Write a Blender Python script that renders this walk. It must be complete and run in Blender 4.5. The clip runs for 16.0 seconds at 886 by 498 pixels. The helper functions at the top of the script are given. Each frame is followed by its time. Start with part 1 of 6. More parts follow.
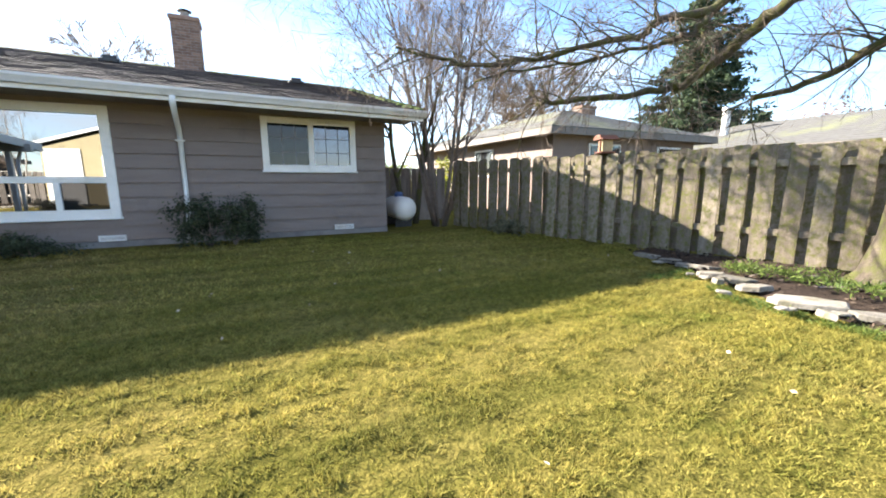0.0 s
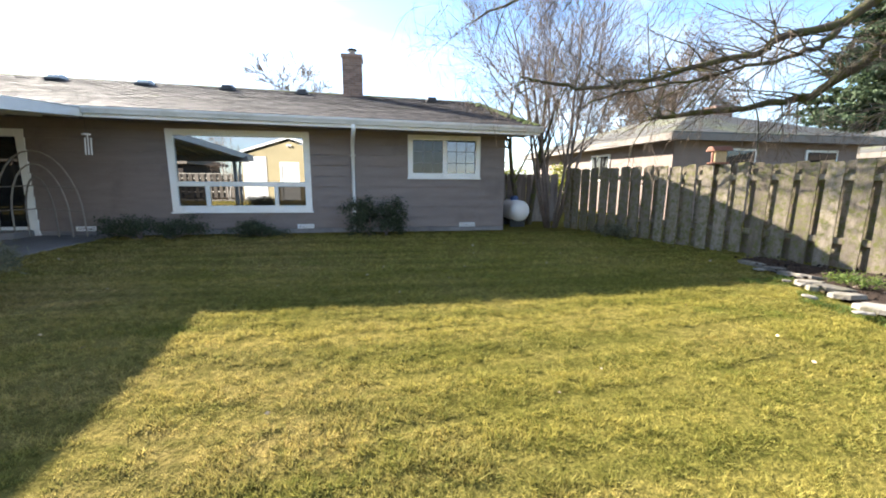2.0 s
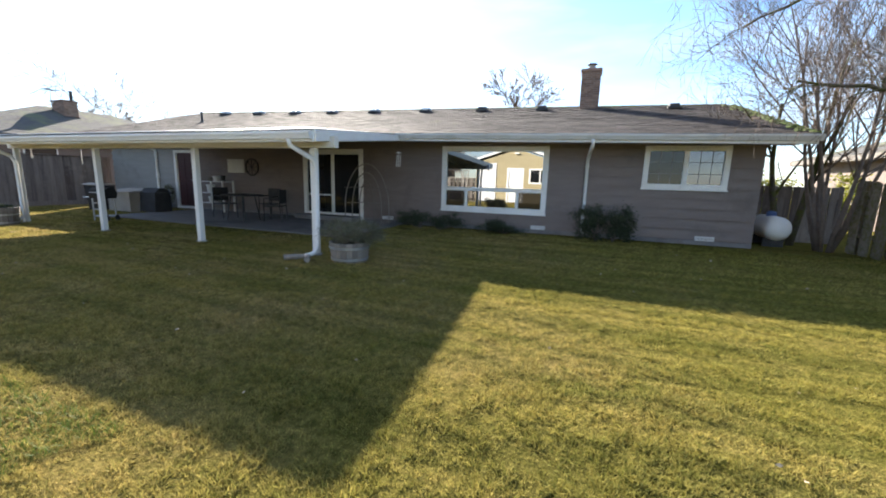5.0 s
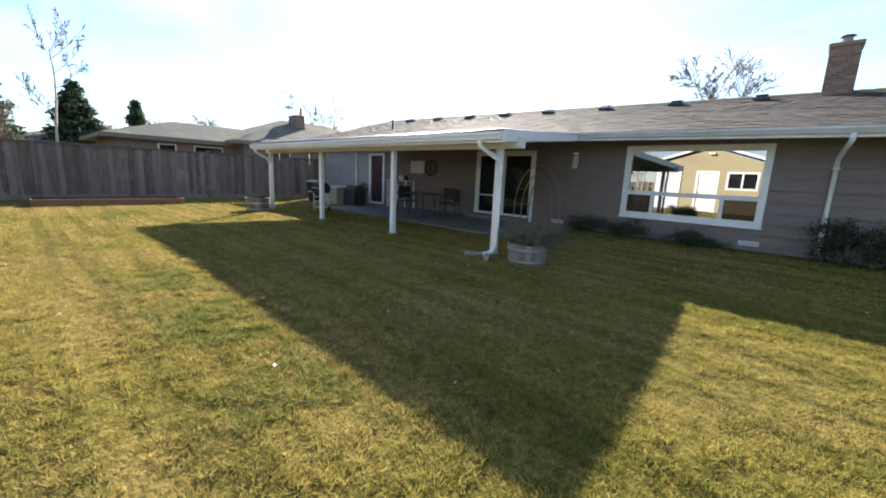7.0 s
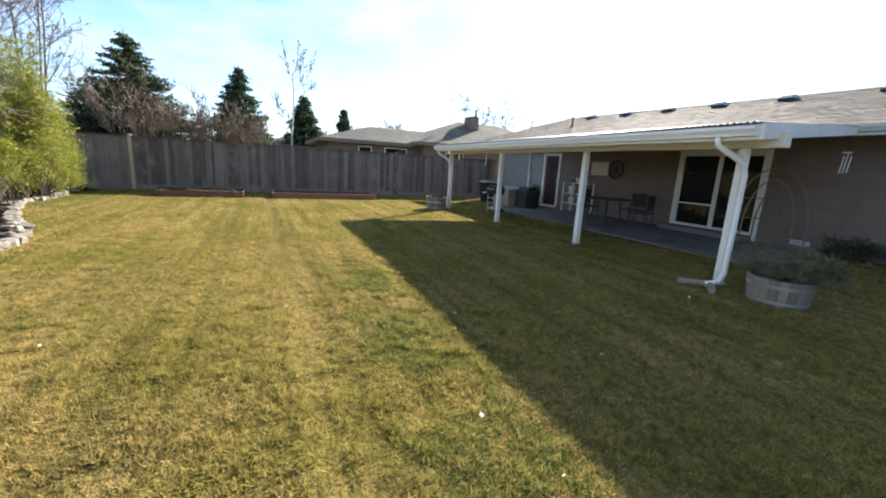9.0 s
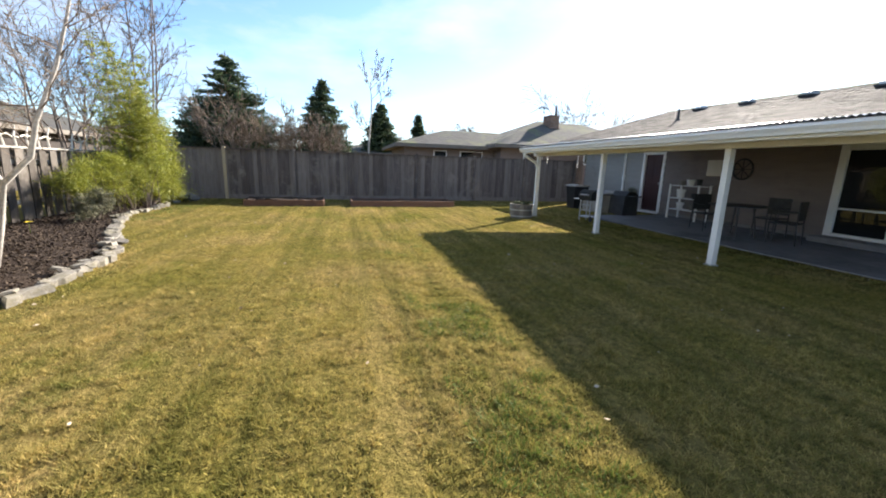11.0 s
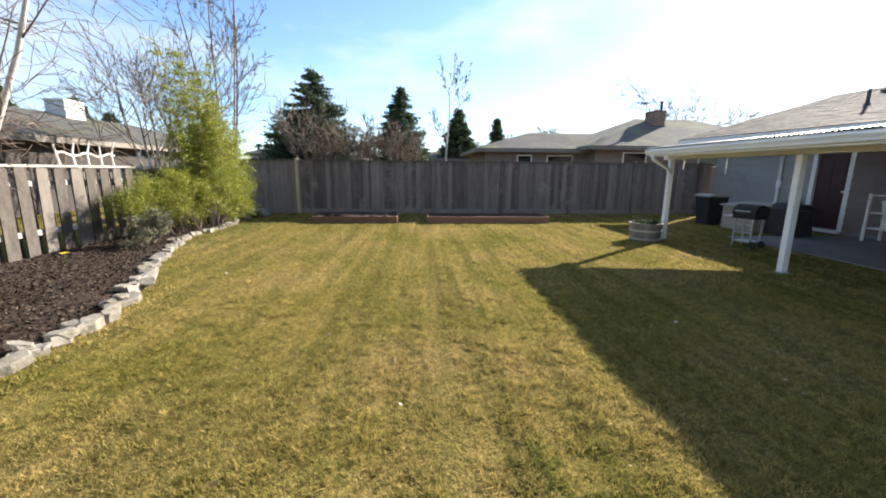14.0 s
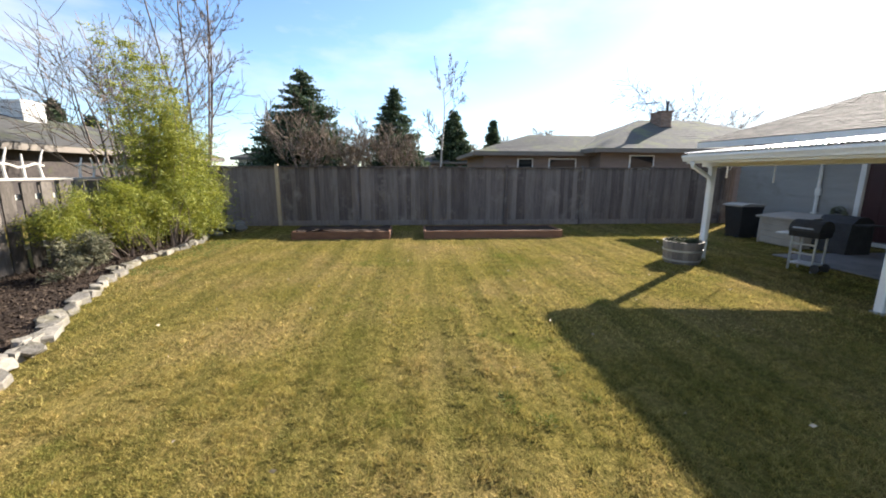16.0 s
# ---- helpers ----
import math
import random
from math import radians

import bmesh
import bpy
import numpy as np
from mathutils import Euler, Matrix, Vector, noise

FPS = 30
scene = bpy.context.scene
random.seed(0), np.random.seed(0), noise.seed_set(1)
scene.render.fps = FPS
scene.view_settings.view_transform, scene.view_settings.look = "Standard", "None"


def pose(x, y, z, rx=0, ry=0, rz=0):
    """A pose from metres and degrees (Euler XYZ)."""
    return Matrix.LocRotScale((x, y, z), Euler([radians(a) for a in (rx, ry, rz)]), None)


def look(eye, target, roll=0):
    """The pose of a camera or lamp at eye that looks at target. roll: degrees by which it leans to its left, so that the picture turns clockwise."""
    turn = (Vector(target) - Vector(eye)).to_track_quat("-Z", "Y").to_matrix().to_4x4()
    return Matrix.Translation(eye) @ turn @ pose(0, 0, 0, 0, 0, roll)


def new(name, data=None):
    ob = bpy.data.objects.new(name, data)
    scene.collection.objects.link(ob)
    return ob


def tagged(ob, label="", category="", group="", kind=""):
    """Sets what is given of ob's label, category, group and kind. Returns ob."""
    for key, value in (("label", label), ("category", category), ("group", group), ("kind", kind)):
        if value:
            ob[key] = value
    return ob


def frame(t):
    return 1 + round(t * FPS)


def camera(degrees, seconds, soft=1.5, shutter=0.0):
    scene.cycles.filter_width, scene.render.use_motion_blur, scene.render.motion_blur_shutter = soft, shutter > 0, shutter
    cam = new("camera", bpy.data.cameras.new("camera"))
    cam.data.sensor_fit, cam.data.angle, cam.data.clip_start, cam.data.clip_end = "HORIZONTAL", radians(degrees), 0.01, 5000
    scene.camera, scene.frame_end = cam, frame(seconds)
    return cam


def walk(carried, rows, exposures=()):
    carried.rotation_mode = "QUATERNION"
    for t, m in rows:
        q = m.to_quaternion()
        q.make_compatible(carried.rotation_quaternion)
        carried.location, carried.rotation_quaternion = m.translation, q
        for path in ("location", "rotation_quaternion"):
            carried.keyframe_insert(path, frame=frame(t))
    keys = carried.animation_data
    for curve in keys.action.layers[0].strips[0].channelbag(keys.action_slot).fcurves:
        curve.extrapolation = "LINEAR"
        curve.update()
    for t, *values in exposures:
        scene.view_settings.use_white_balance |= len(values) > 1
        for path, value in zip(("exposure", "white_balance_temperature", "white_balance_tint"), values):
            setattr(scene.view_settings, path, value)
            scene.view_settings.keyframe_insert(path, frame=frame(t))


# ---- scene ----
cam = camera(97.1, 16.0, 1.9)
PATH = [
    (0, (-0.502, -0.079, 1.059), (0.348, 1.698, 0.715), -0.1),
    (0.5, (-0.678, -0.382, 1.064), (0.06, 1.446, 0.727), 0.1),
    (1, (-0.806, -0.686, 1.111), (-0.202, 1.19, 0.77), 0.2),
    (1.5, (-0.876, -0.992, 1.155), (-0.419, 0.925, 0.811), 0.2),
    (2, (-0.993, -1.281, 1.188), (-0.673, 0.663, 0.843), 0.4),
    (2.5, (-1.082, -1.538, 1.232), (-0.906, 0.423, 0.885), 0.4),
    (3, (-1.158, -1.775, 1.246), (-1.14, 0.196, 0.903), 0.7),
    (5.5, (-1.47, -2.515, 1.313), (-2.33, -0.744, 0.964), 1.8),
    (6, (-1.558, -2.537, 1.283), (-2.588, -0.859, 0.933), 2.0),
    (6.5, (-1.689, -2.55, 1.263), (-2.872, -0.977, 0.908), 2.2),
    (7, (-1.834, -2.562, 1.271), (-3.161, -1.11, 0.906), 2.5),
    (7.5, (-2.006, -2.535, 1.268), (-3.468, -1.221, 0.896), 2.6),
    (8, (-2.192, -2.521, 1.291), (-3.781, -1.369, 0.906), 2.8),
    (8.5, (-2.417, -2.496, 1.296), (-4.122, -1.527, 0.90), 3.0),
    (9, (-2.606, -2.566, 1.316), (-4.385, -1.746, 0.909), 3.2),
    (11.5, (-4.009, -2.564, 1.371), (-5.925, -2.161, 0.965), 1.4),
    (12, (-4.362, -2.555, 1.368), (-6.296, -2.25, 0.965), 1.2),
    (12.5, (-4.727, -2.573, 1.384), (-6.674, -2.345, 0.983), 1.0),
    (13, (-5.083, -2.551, 1.408), (-7.036, -2.389, 1.009), 0.9),
    (13.5, (-5.455, -2.52, 1.429), (-7.412, -2.4, 1.037), 0.7),
    (14, (-5.829, -2.539, 1.482), (-7.787, -2.425, 1.089), 0.5),
    (14.5, (-6.18, -2.548, 1.51), (-8.138, -2.42, 1.123), 0.5),
    (15, (-6.54, -2.55, 1.539), (-8.498, -2.412, 1.154), 0.4),
    (15.5, (-6.909, -2.531, 1.589), (-8.867, -2.393, 1.206), 0.2),
    (16, (-7.258, -2.569, 1.629), (-9.216, -2.429, 1.246), 0.2),
]
walk(cam, [(t, look(eye, target, roll)) for t, eye, target, roll in PATH], [(0.0, 2.75), (3.0, 2.48), (5.5, 2.12), (9.0, 2.05), (11.5, 1.95), (16.0, 1.92)])

# ---------- world, sun, exposure ----------
SUN_TO = Vector((-1.41, 1.73, 1.0)).normalized()
sun_data = bpy.data.lights.new("sun", "SUN")
sun_data.energy, sun_data.angle, sun_data.color = 4.9, radians(0.6), (1.0, 0.915, 0.80)
sun = new("sun", sun_data)
sun.matrix_world = look((0, 0, 30), Vector((0, 0, 30)) - SUN_TO)

world = bpy.data.worlds.new("sky")
scene.world = world
world.use_nodes = True
wn, wl = world.node_tree.nodes, world.node_tree.links
wn.clear()
w_out = wn.new("ShaderNodeOutputWorld")
w_bg = wn.new("ShaderNodeBackground")
w_bg.inputs["Strength"].default_value = 0.078
w_sky = wn.new("ShaderNodeTexSky")
w_sky.sky_type, w_sky.sun_disc = "NISHITA", False
w_sky.sun_elevation = math.asin(SUN_TO.z)
w_sky.sun_rotation = math.atan2(SUN_TO.x, SUN_TO.y)
w_sky.air_density, w_sky.dust_density, w_sky.ozone_density = 0.9, 0.25, 3.5
w_co = wn.new("ShaderNodeTexCoord")
w_map = wn.new("ShaderNodeMapping")
w_map.inputs["Scale"].default_value = (1.1, 1.9, 5.5)
w_map.inputs["Rotation"].default_value = (0.25, 0.18, 0.5)
w_noise = wn.new("ShaderNodeTexNoise")
w_noise.inputs["Scale"].default_value = 1.5
w_noise.inputs["Detail"].default_value = 7
w_noise.inputs["Roughness"].default_value = 0.55
w_ramp = wn.new("ShaderNodeValToRGB")
w_ramp.color_ramp.elements[0].position, w_ramp.color_ramp.elements[1].position = 0.44, 0.70
w_ramp.color_ramp.elements[1].color = (0.75, 0.75, 0.75, 1)
w_mix = wn.new("ShaderNodeMixRGB")
w_mix.inputs[2].default_value = (3.7, 3.9, 4.2, 1)
wl.new(w_co.outputs["Generated"], w_map.inputs["Vector"])
wl.new(w_map.outputs[0], w_noise.inputs["Vector"])
wl.new(w_noise.outputs[0], w_ramp.inputs[0])
wl.new(w_ramp.outputs[0], w_mix.inputs[0])
wl.new(w_sky.outputs[0], w_mix.inputs[1])
wl.new(w_mix.outputs[0], w_bg.inputs["Color"])
wl.new(w_bg.outputs[0], w_out.inputs["Surface"])


# ---------- materials ----------
def material(name, dark, light, scale=6.0, rough=0.8, metal=0.0, bump=0.2, stretch=(1, 1, 1), fine=60.0, stain=None, stain_scale=1.2,
             stain_at=0.55, per_piece=0.0, spec=0.4, translucent=0.0, dist=0.01, island=False):
    """A two-scale noise material in object metres: broad variation, fine grain, optional stains, per-piece tone."""
    m = bpy.data.materials.new(name)
    m.use_nodes = True
    n, l = m.node_tree.nodes, m.node_tree.links
    b = n["Principled BSDF"]
    geo = n.new("ShaderNodeNewGeometry")
    mp = n.new("ShaderNodeMapping")
    mp.inputs["Scale"].default_value = stretch
    l.new(geo.outputs["Position"], mp.inputs["Vector"])
    n1, n2 = n.new("ShaderNodeTexNoise"), n.new("ShaderNodeTexNoise")
    for q, s in ((n1, scale), (n2, fine)):
        q.inputs["Scale"].default_value = s
        q.inputs["Detail"].default_value = 5
        q.inputs["Roughness"].default_value = 0.6
        l.new(mp.outputs[0], q.inputs["Vector"])
    add = n.new("ShaderNodeMath")
    add.operation = "MULTIPLY_ADD"
    add.inputs[1].default_value = 0.5
    l.new(n2.outputs[0], add.inputs[0])
    half = n.new("ShaderNodeMath")
    half.operation = "MULTIPLY"
    half.inputs[1].default_value = 0.5
    l.new(n1.outputs[0], half.inputs[0])
    l.new(half.outputs[0], add.inputs[2])
    fac = add.outputs[0]
    if per_piece or island:
        if island:
            rnd = geo.outputs["Random Per Island"]
        else:
            rnd = n.new("ShaderNodeObjectInfo").outputs["Random"]
        pm = n.new("ShaderNodeMath")
        pm.operation = "MULTIPLY_ADD"
        pm.inputs[1].default_value = per_piece
        l.new(rnd, pm.inputs[0])
        sub = n.new("ShaderNodeMath")
        sub.operation = "ADD"
        sub.inputs[1].default_value = -per_piece / 2
        l.new(fac, sub.inputs[0])
        l.new(sub.outputs[0], pm.inputs[2])
        fac = pm.outputs[0]
    ramp = n.new("ShaderNodeValToRGB")
    ramp.color_ramp.elements[0].position, ramp.color_ramp.elements[1].position = 0.33, 0.67
    ramp.color_ramp.elements[0].color, ramp.color_ramp.elements[1].color = (*dark, 1), (*light, 1)
    l.new(fac, ramp.inputs[0])
    col = ramp.outputs[0]
    if stain:
        n3 = n.new("ShaderNodeTexNoise")
        n3.inputs["Scale"].default_value = stain_scale
        n3.inputs["Detail"].default_value = 8
        n3.inputs["Roughness"].default_value = 0.7
        l.new(geo.outputs["Position"], n3.inputs["Vector"])
        r3 = n.new("ShaderNodeValToRGB")
        r3.color_ramp.elements[0].position, r3.color_ramp.elements[1].position = stain_at - 0.06, stain_at + 0.1
        l.new(n3.outputs[0], r3.inputs[0])
        mx = n.new("ShaderNodeMixRGB")
        mx.inputs[2].default_value = (*stain, 1)
        l.new(r3.outputs[0], mx.inputs[0])
        l.new(col, mx.inputs[1])
        col = mx.outputs[0]
    l.new(col, b.inputs["Base Color"])
    b.inputs["Roughness"].default_value, b.inputs["Metallic"].default_value = rough, metal
    b.inputs["Specular IOR Level"].default_value = spec
    if bump:
        bp = n.new("ShaderNodeBump")
        bp.inputs["Strength"].default_value, bp.inputs["Distance"].default_value = bump, dist
        l.new(fac, bp.inputs["Height"])
        l.new(bp.outputs[0], b.inputs["Normal"])
    if translucent:
        tr = n.new("ShaderNodeBsdfTranslucent")
        l.new(col, tr.inputs["Color"])
        ms = n.new("ShaderNodeMixShader")
        ms.inputs[0].default_value = translucent
        l.new(b.outputs[0], ms.inputs[1])
        l.new(tr.outputs[0], ms.inputs[2])
        l.new(ms.outputs[0], n["Material Output"].inputs["Surface"])
    return m


def glass(name, tint, metal=0.0, rough=0.02):
    m = bpy.data.materials.new(name)
    m.use_nodes = True
    b = m.node_tree.nodes["Principled BSDF"]
    b.inputs["Base Color"].default_value = (*tint, 1)
    b.inputs["Roughness"].default_value, b.inputs["Metallic"].default_value = rough, metal
    b.inputs["IOR"].default_value = 1.45
    return m


M_SIDING = material("taupe_siding_paint", (0.150, 0.118, 0.104), (0.205, 0.165, 0.146), 1.6, 0.62, bump=0.15, stretch=(1, 1, 6), fine=35, stain=(0.13, 0.105, 0.09), stain_scale=0.9, stain_at=0.6)
M_GREY_SIDING = material("grey_siding_paint", (0.235, 0.228, 0.218), (0.30, 0.292, 0.28), 1.5, 0.6, bump=0.1, stretch=(1, 1, 6), stain=(0.20, 0.19, 0.175), stain_at=0.6)
M_TRIM = material("white_trim_paint", (0.66, 0.65, 0.62), (0.80, 0.79, 0.76), 2.5, 0.45, bump=0.05, stain=(0.50, 0.48, 0.43), stain_at=0.66)
M_CREAM = material("cream_beam_paint", (0.62, 0.59, 0.52), (0.75, 0.72, 0.64), 2.0, 0.5, bump=0.05, stain=(0.55, 0.5, 0.42), stain_at=0.64)
M_GUTTER = material("weathered_gutter_paint", (0.50, 0.48, 0.45), (0.64, 0.62, 0.58), 3, 0.5, bump=0.05, stain=(0.36, 0.35, 0.3), stain_at=0.6)
M_SHINGLE = material("asphalt_shingle", (0.032, 0.028, 0.027), (0.08, 0.068, 0.064), 9, 0.93, bump=0.6, fine=170, per_piece=0.30, stain=(0.075, 0.085, 0.03), stain_scale=0.9, stain_at=0.66, spec=0.2)
M_MOSSY_SHINGLE = material("mossy_shingle", (0.06, 0.055, 0.045), (0.13, 0.115, 0.10), 9, 0.95, bump=0.8, fine=120, stain=(0.10, 0.13, 0.02), stain_scale=2.4, stain_at=0.46, spec=0.2)
M_GREY_SHINGLE = material("grey_shingle", (0.075, 0.072, 0.068), (0.14, 0.136, 0.128), 5, 0.95, bump=0.4, fine=90, stain=(0.16, 0.17, 0.09), stain_scale=0.5, stain_at=0.56, spec=0.2)
M_DARK_SHINGLE = material("dark_grey_shingle", (0.045, 0.044, 0.043), (0.095, 0.092, 0.088), 5, 0.95, bump=0.4, fine=90, stain=(0.10, 0.105, 0.06), stain_scale=0.5, stain_at=0.58, spec=0.2)
M_BRICK = material("chimney_brick", (0.16, 0.10, 0.075), (0.30, 0.20, 0.15), 14, 0.9, bump=0.4, per_piece=0.35)
M_MORTAR = material("mortar", (0.22, 0.20, 0.18), (0.32, 0.30, 0.27), 20, 0.95)
M_METAL = material("galvanised_metal", (0.38, 0.39, 0.40), (0.55, 0.56, 0.57), 6, 0.42, 0.8, bump=0.05)
M_DARKMETAL = material("dark_metal", (0.025, 0.025, 0.027), (0.06, 0.06, 0.062), 8, 0.45, 0.5, bump=0.05)
M_BARK_FENCE = material("mossy_weathered_cedar", (0.13, 0.105, 0.08), (0.29, 0.245, 0.19), 5, 0.92, bump=0.7, stretch=(4, 4, 0.7), fine=40, stain=(0.125, 0.125, 0.04), stain_scale=13, stain_at=0.52, per_piece=0.28, spec=0.2)
M_FENCE_LEFT = material("grey_weathered_boards", (0.070, 0.060, 0.052), (0.180, 0.158, 0.138), 5, 0.92, bump=0.7, stretch=(4, 4, 0.7), fine=40, stain=(0.09, 0.08, 0.06), stain_scale=4.0, stain_at=0.60, per_piece=0.28, spec=0.2)
M_FASCIA = material("tan_fascia_paint", (0.13, 0.11, 0.09), (0.19, 0.165, 0.14), 3, 0.7, bump=0.05)
M_FENCE_BACK = material("old_brown_cedar", (0.100, 0.078, 0.068), (0.235, 0.192, 0.165), 3, 0.92, bump=0.5, stretch=(5, 5, 0.5), fine=30, stain=(0.27, 0.225, 0.19), stain_scale=1.5, stain_at=0.6, per_piece=0.32, spec=0.2)
M_FENCE_PALE = material("pale_new_cedar", (0.38, 0.28, 0.17), (0.52, 0.40, 0.26), 4, 0.85, bump=0.3, stretch=(4, 4, 0.6))
M_RAIL_WHITE = material("sun_bleached_rail", (0.30, 0.28, 0.24), (0.45, 0.425, 0.38), 6, 0.85, bump=0.3)
M_SOIL = material("bark_mulch", (0.018, 0.012, 0.009), (0.075, 0.052, 0.038), 22, 0.97, bump=1.0, fine=90, dist=0.03, spec=0.15)
M_CHIP = material("wood_chip", (0.022, 0.016, 0.013), (0.085, 0.062, 0.045), 20, 0.95, per_piece=0.5, island=True, spec=0.2)
M_STONE = material("pale_field_stone", (0.115, 0.104, 0.088), (0.275, 0.25, 0.212), 7, 0.9, bump=0.8, fine=45, stain=(0.15, 0.135, 0.09), stain_scale=5, stain_at=0.53, per_piece=0.3, dist=0.02)
M_CONCRETE = material("patio_concrete", (0.15, 0.14, 0.14), (0.24, 0.225, 0.22), 2.5, 0.85, bump=0.2, stain=(0.12, 0.11, 0.11), stain_scale=0.8)
M_BIRCH = material("pale_birch_bark", (0.26, 0.235, 0.21), (0.52, 0.49, 0.45), 8, 0.8, bump=0.4, stretch=(1, 1, 3), stain=(0.12, 0.1, 0.09), stain_scale=9, stain_at=0.62)
M_TWIG = material("brown_twigs", (0.10, 0.075, 0.06), (0.21, 0.165, 0.14), 10, 0.85, bump=0.0)
M_TWIG_RED = material("reddish_grey_twigs", (0.105, 0.074, 0.052), (0.225, 0.168, 0.122), 10, 0.85, bump=0.0)
M_LIMB = material("mossy_bark", (0.045, 0.036, 0.028), (0.13, 0.105, 0.08), 14, 0.95, bump=0.9, fine=60, stain=(0.085, 0.09, 0.025), stain_scale=6, stain_at=0.5, dist=0.02, spec=0.2)
M_CONIFER = material("dark_fir_needles", (0.022, 0.040, 0.022), (0.085, 0.118, 0.056), 2.0, 0.8, bump=0.0, per_piece=0.5, island=True, translucent=0.32)
M_BAMBOO = material("yellow_green_leaves", (0.10, 0.13, 0.015), (0.33, 0.325, 0.042), 2.5, 0.6, bump=0.0, per_piece=0.6, island=True, translucent=0.32)
M_SHRUB = material("dull_evergreen_leaves", (0.018, 0.028, 0.014), (0.06, 0.075, 0.035), 5, 0.75, bump=0.0, per_piece=0.6, island=True, translucent=0.2)
M_DRYLEAF = material("grey_green_herb_leaves", (0.075, 0.08, 0.045), (0.20, 0.19, 0.12), 5, 0.8, bump=0.0, per_piece=0.6, island=True, translucent=0.2)
M_RUST = material("rusty_autumn_leaves", (0.16, 0.06, 0.03), (0.34, 0.15, 0.08), 3, 0.8, bump=0.0, per_piece=0.6, island=True, translucent=0.2)
M_GREENTUFT = material("fresh_green_weeds", (0.06, 0.10, 0.015), (0.15, 0.20, 0.035), 5, 0.7, bump=0.0, per_piece=0.6, island=True, translucent=0.3)
M_BEDWOOD = material("bed_timber", (0.10, 0.05, 0.03), (0.24, 0.12, 0.07), 4, 0.9, bump=0.4, stretch=(4, 1, 4), per_piece=0.3)
M_BARREL = material("grey_barrel_staves", (0.13, 0.115, 0.10), (0.27, 0.24, 0.21), 5, 0.85, bump=0.4, stretch=(4, 4, 0.7), per_piece=0.3)
M_TANK = material("white_tank_enamel", (0.68, 0.67, 0.64), (0.80, 0.79, 0.76), 4, 0.4, bump=0.03, stain=(0.5, 0.48, 0.42), stain_at=0.66)
M_GLASS_DAY = glass("window_glass", (0.012, 0.013, 0.014), rough=0.01)
M_GLASS_MIRROR = glass("sun_control_glass", (0.36, 0.37, 0.38), metal=1.0, rough=0.01)
M_GLASS_DIM = glass("dim_glass", (0.11, 0.11, 0.12), metal=1.0, rough=0.02)
M_DOOR_RED = material("dark_red_door_paint", (0.035, 0.012, 0.014), (0.055, 0.02, 0.02), 3, 0.4, bump=0.05)
M_TAN = material("tan_garage_paint", (0.30, 0.25, 0.14), (0.38, 0.32, 0.19), 1.5, 0.7, bump=0.1)
M_BROWN_SIDING = material("pinkish_brown_siding", (0.16, 0.12, 0.10), (0.22, 0.165, 0.14), 1.5, 0.75, bump=0.1, stretch=(1, 1, 6))
M_WHITEBRICK = material("white_painted_brick", (0.58, 0.57, 0.56), (0.78, 0.77, 0.76), 6, 0.8, bump=0.3, stain=(0.42, 0.41, 0.39), stain_scale=2.5, stain_at=0.62)
M_MUNTIN = material("grey_muntin_vinyl", (0.16, 0.155, 0.17), (0.22, 0.215, 0.23), 6, 0.5, bump=0.0)
M_BLACK = material("black_plastic", (0.012, 0.012, 0.013), (0.03, 0.03, 0.032), 6, 0.45, bump=0.05)
M_CANVAS = material("charcoal_grill_cover", (0.02, 0.02, 0.022), (0.05, 0.05, 0.053), 6, 0.8, bump=0.4)
M_GREYBOX = material("tan_grey_deck_box", (0.26, 0.235, 0.20), (0.36, 0.33, 0.29), 3, 0.7, bump=0.1)
M_REDWOOD = material("reddish_brown_feeder_wood", (0.16, 0.06, 0.035), (0.26, 0.10, 0.06), 6, 0.6)
M_SEED = material("bird_seed", (0.35, 0.25, 0.13), (0.55, 0.42, 0.25), 60, 0.9)
M_BLUE = material("blue_tarp", (0.05, 0.09, 0.22), (0.08, 0.14, 0.30), 6, 0.6)
M_YELLOW = material("yellow_petals", (0.75, 0.55, 0.03), (0.85, 0.68, 0.06), 9, 0.6)
M_ROPE = material("pale_driftwood", (0.50, 0.46, 0.40), (0.70, 0.66, 0.60), 9, 0.8, bump=0.3)
M_FALLEN = material("pale_fallen_leaves", (0.30, 0.22, 0.14), (0.62, 0.52, 0.40), 30, 0.8, bump=0.0, per_piece=0.6, island=True)
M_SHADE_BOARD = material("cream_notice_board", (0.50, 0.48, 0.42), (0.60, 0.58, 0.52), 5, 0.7)


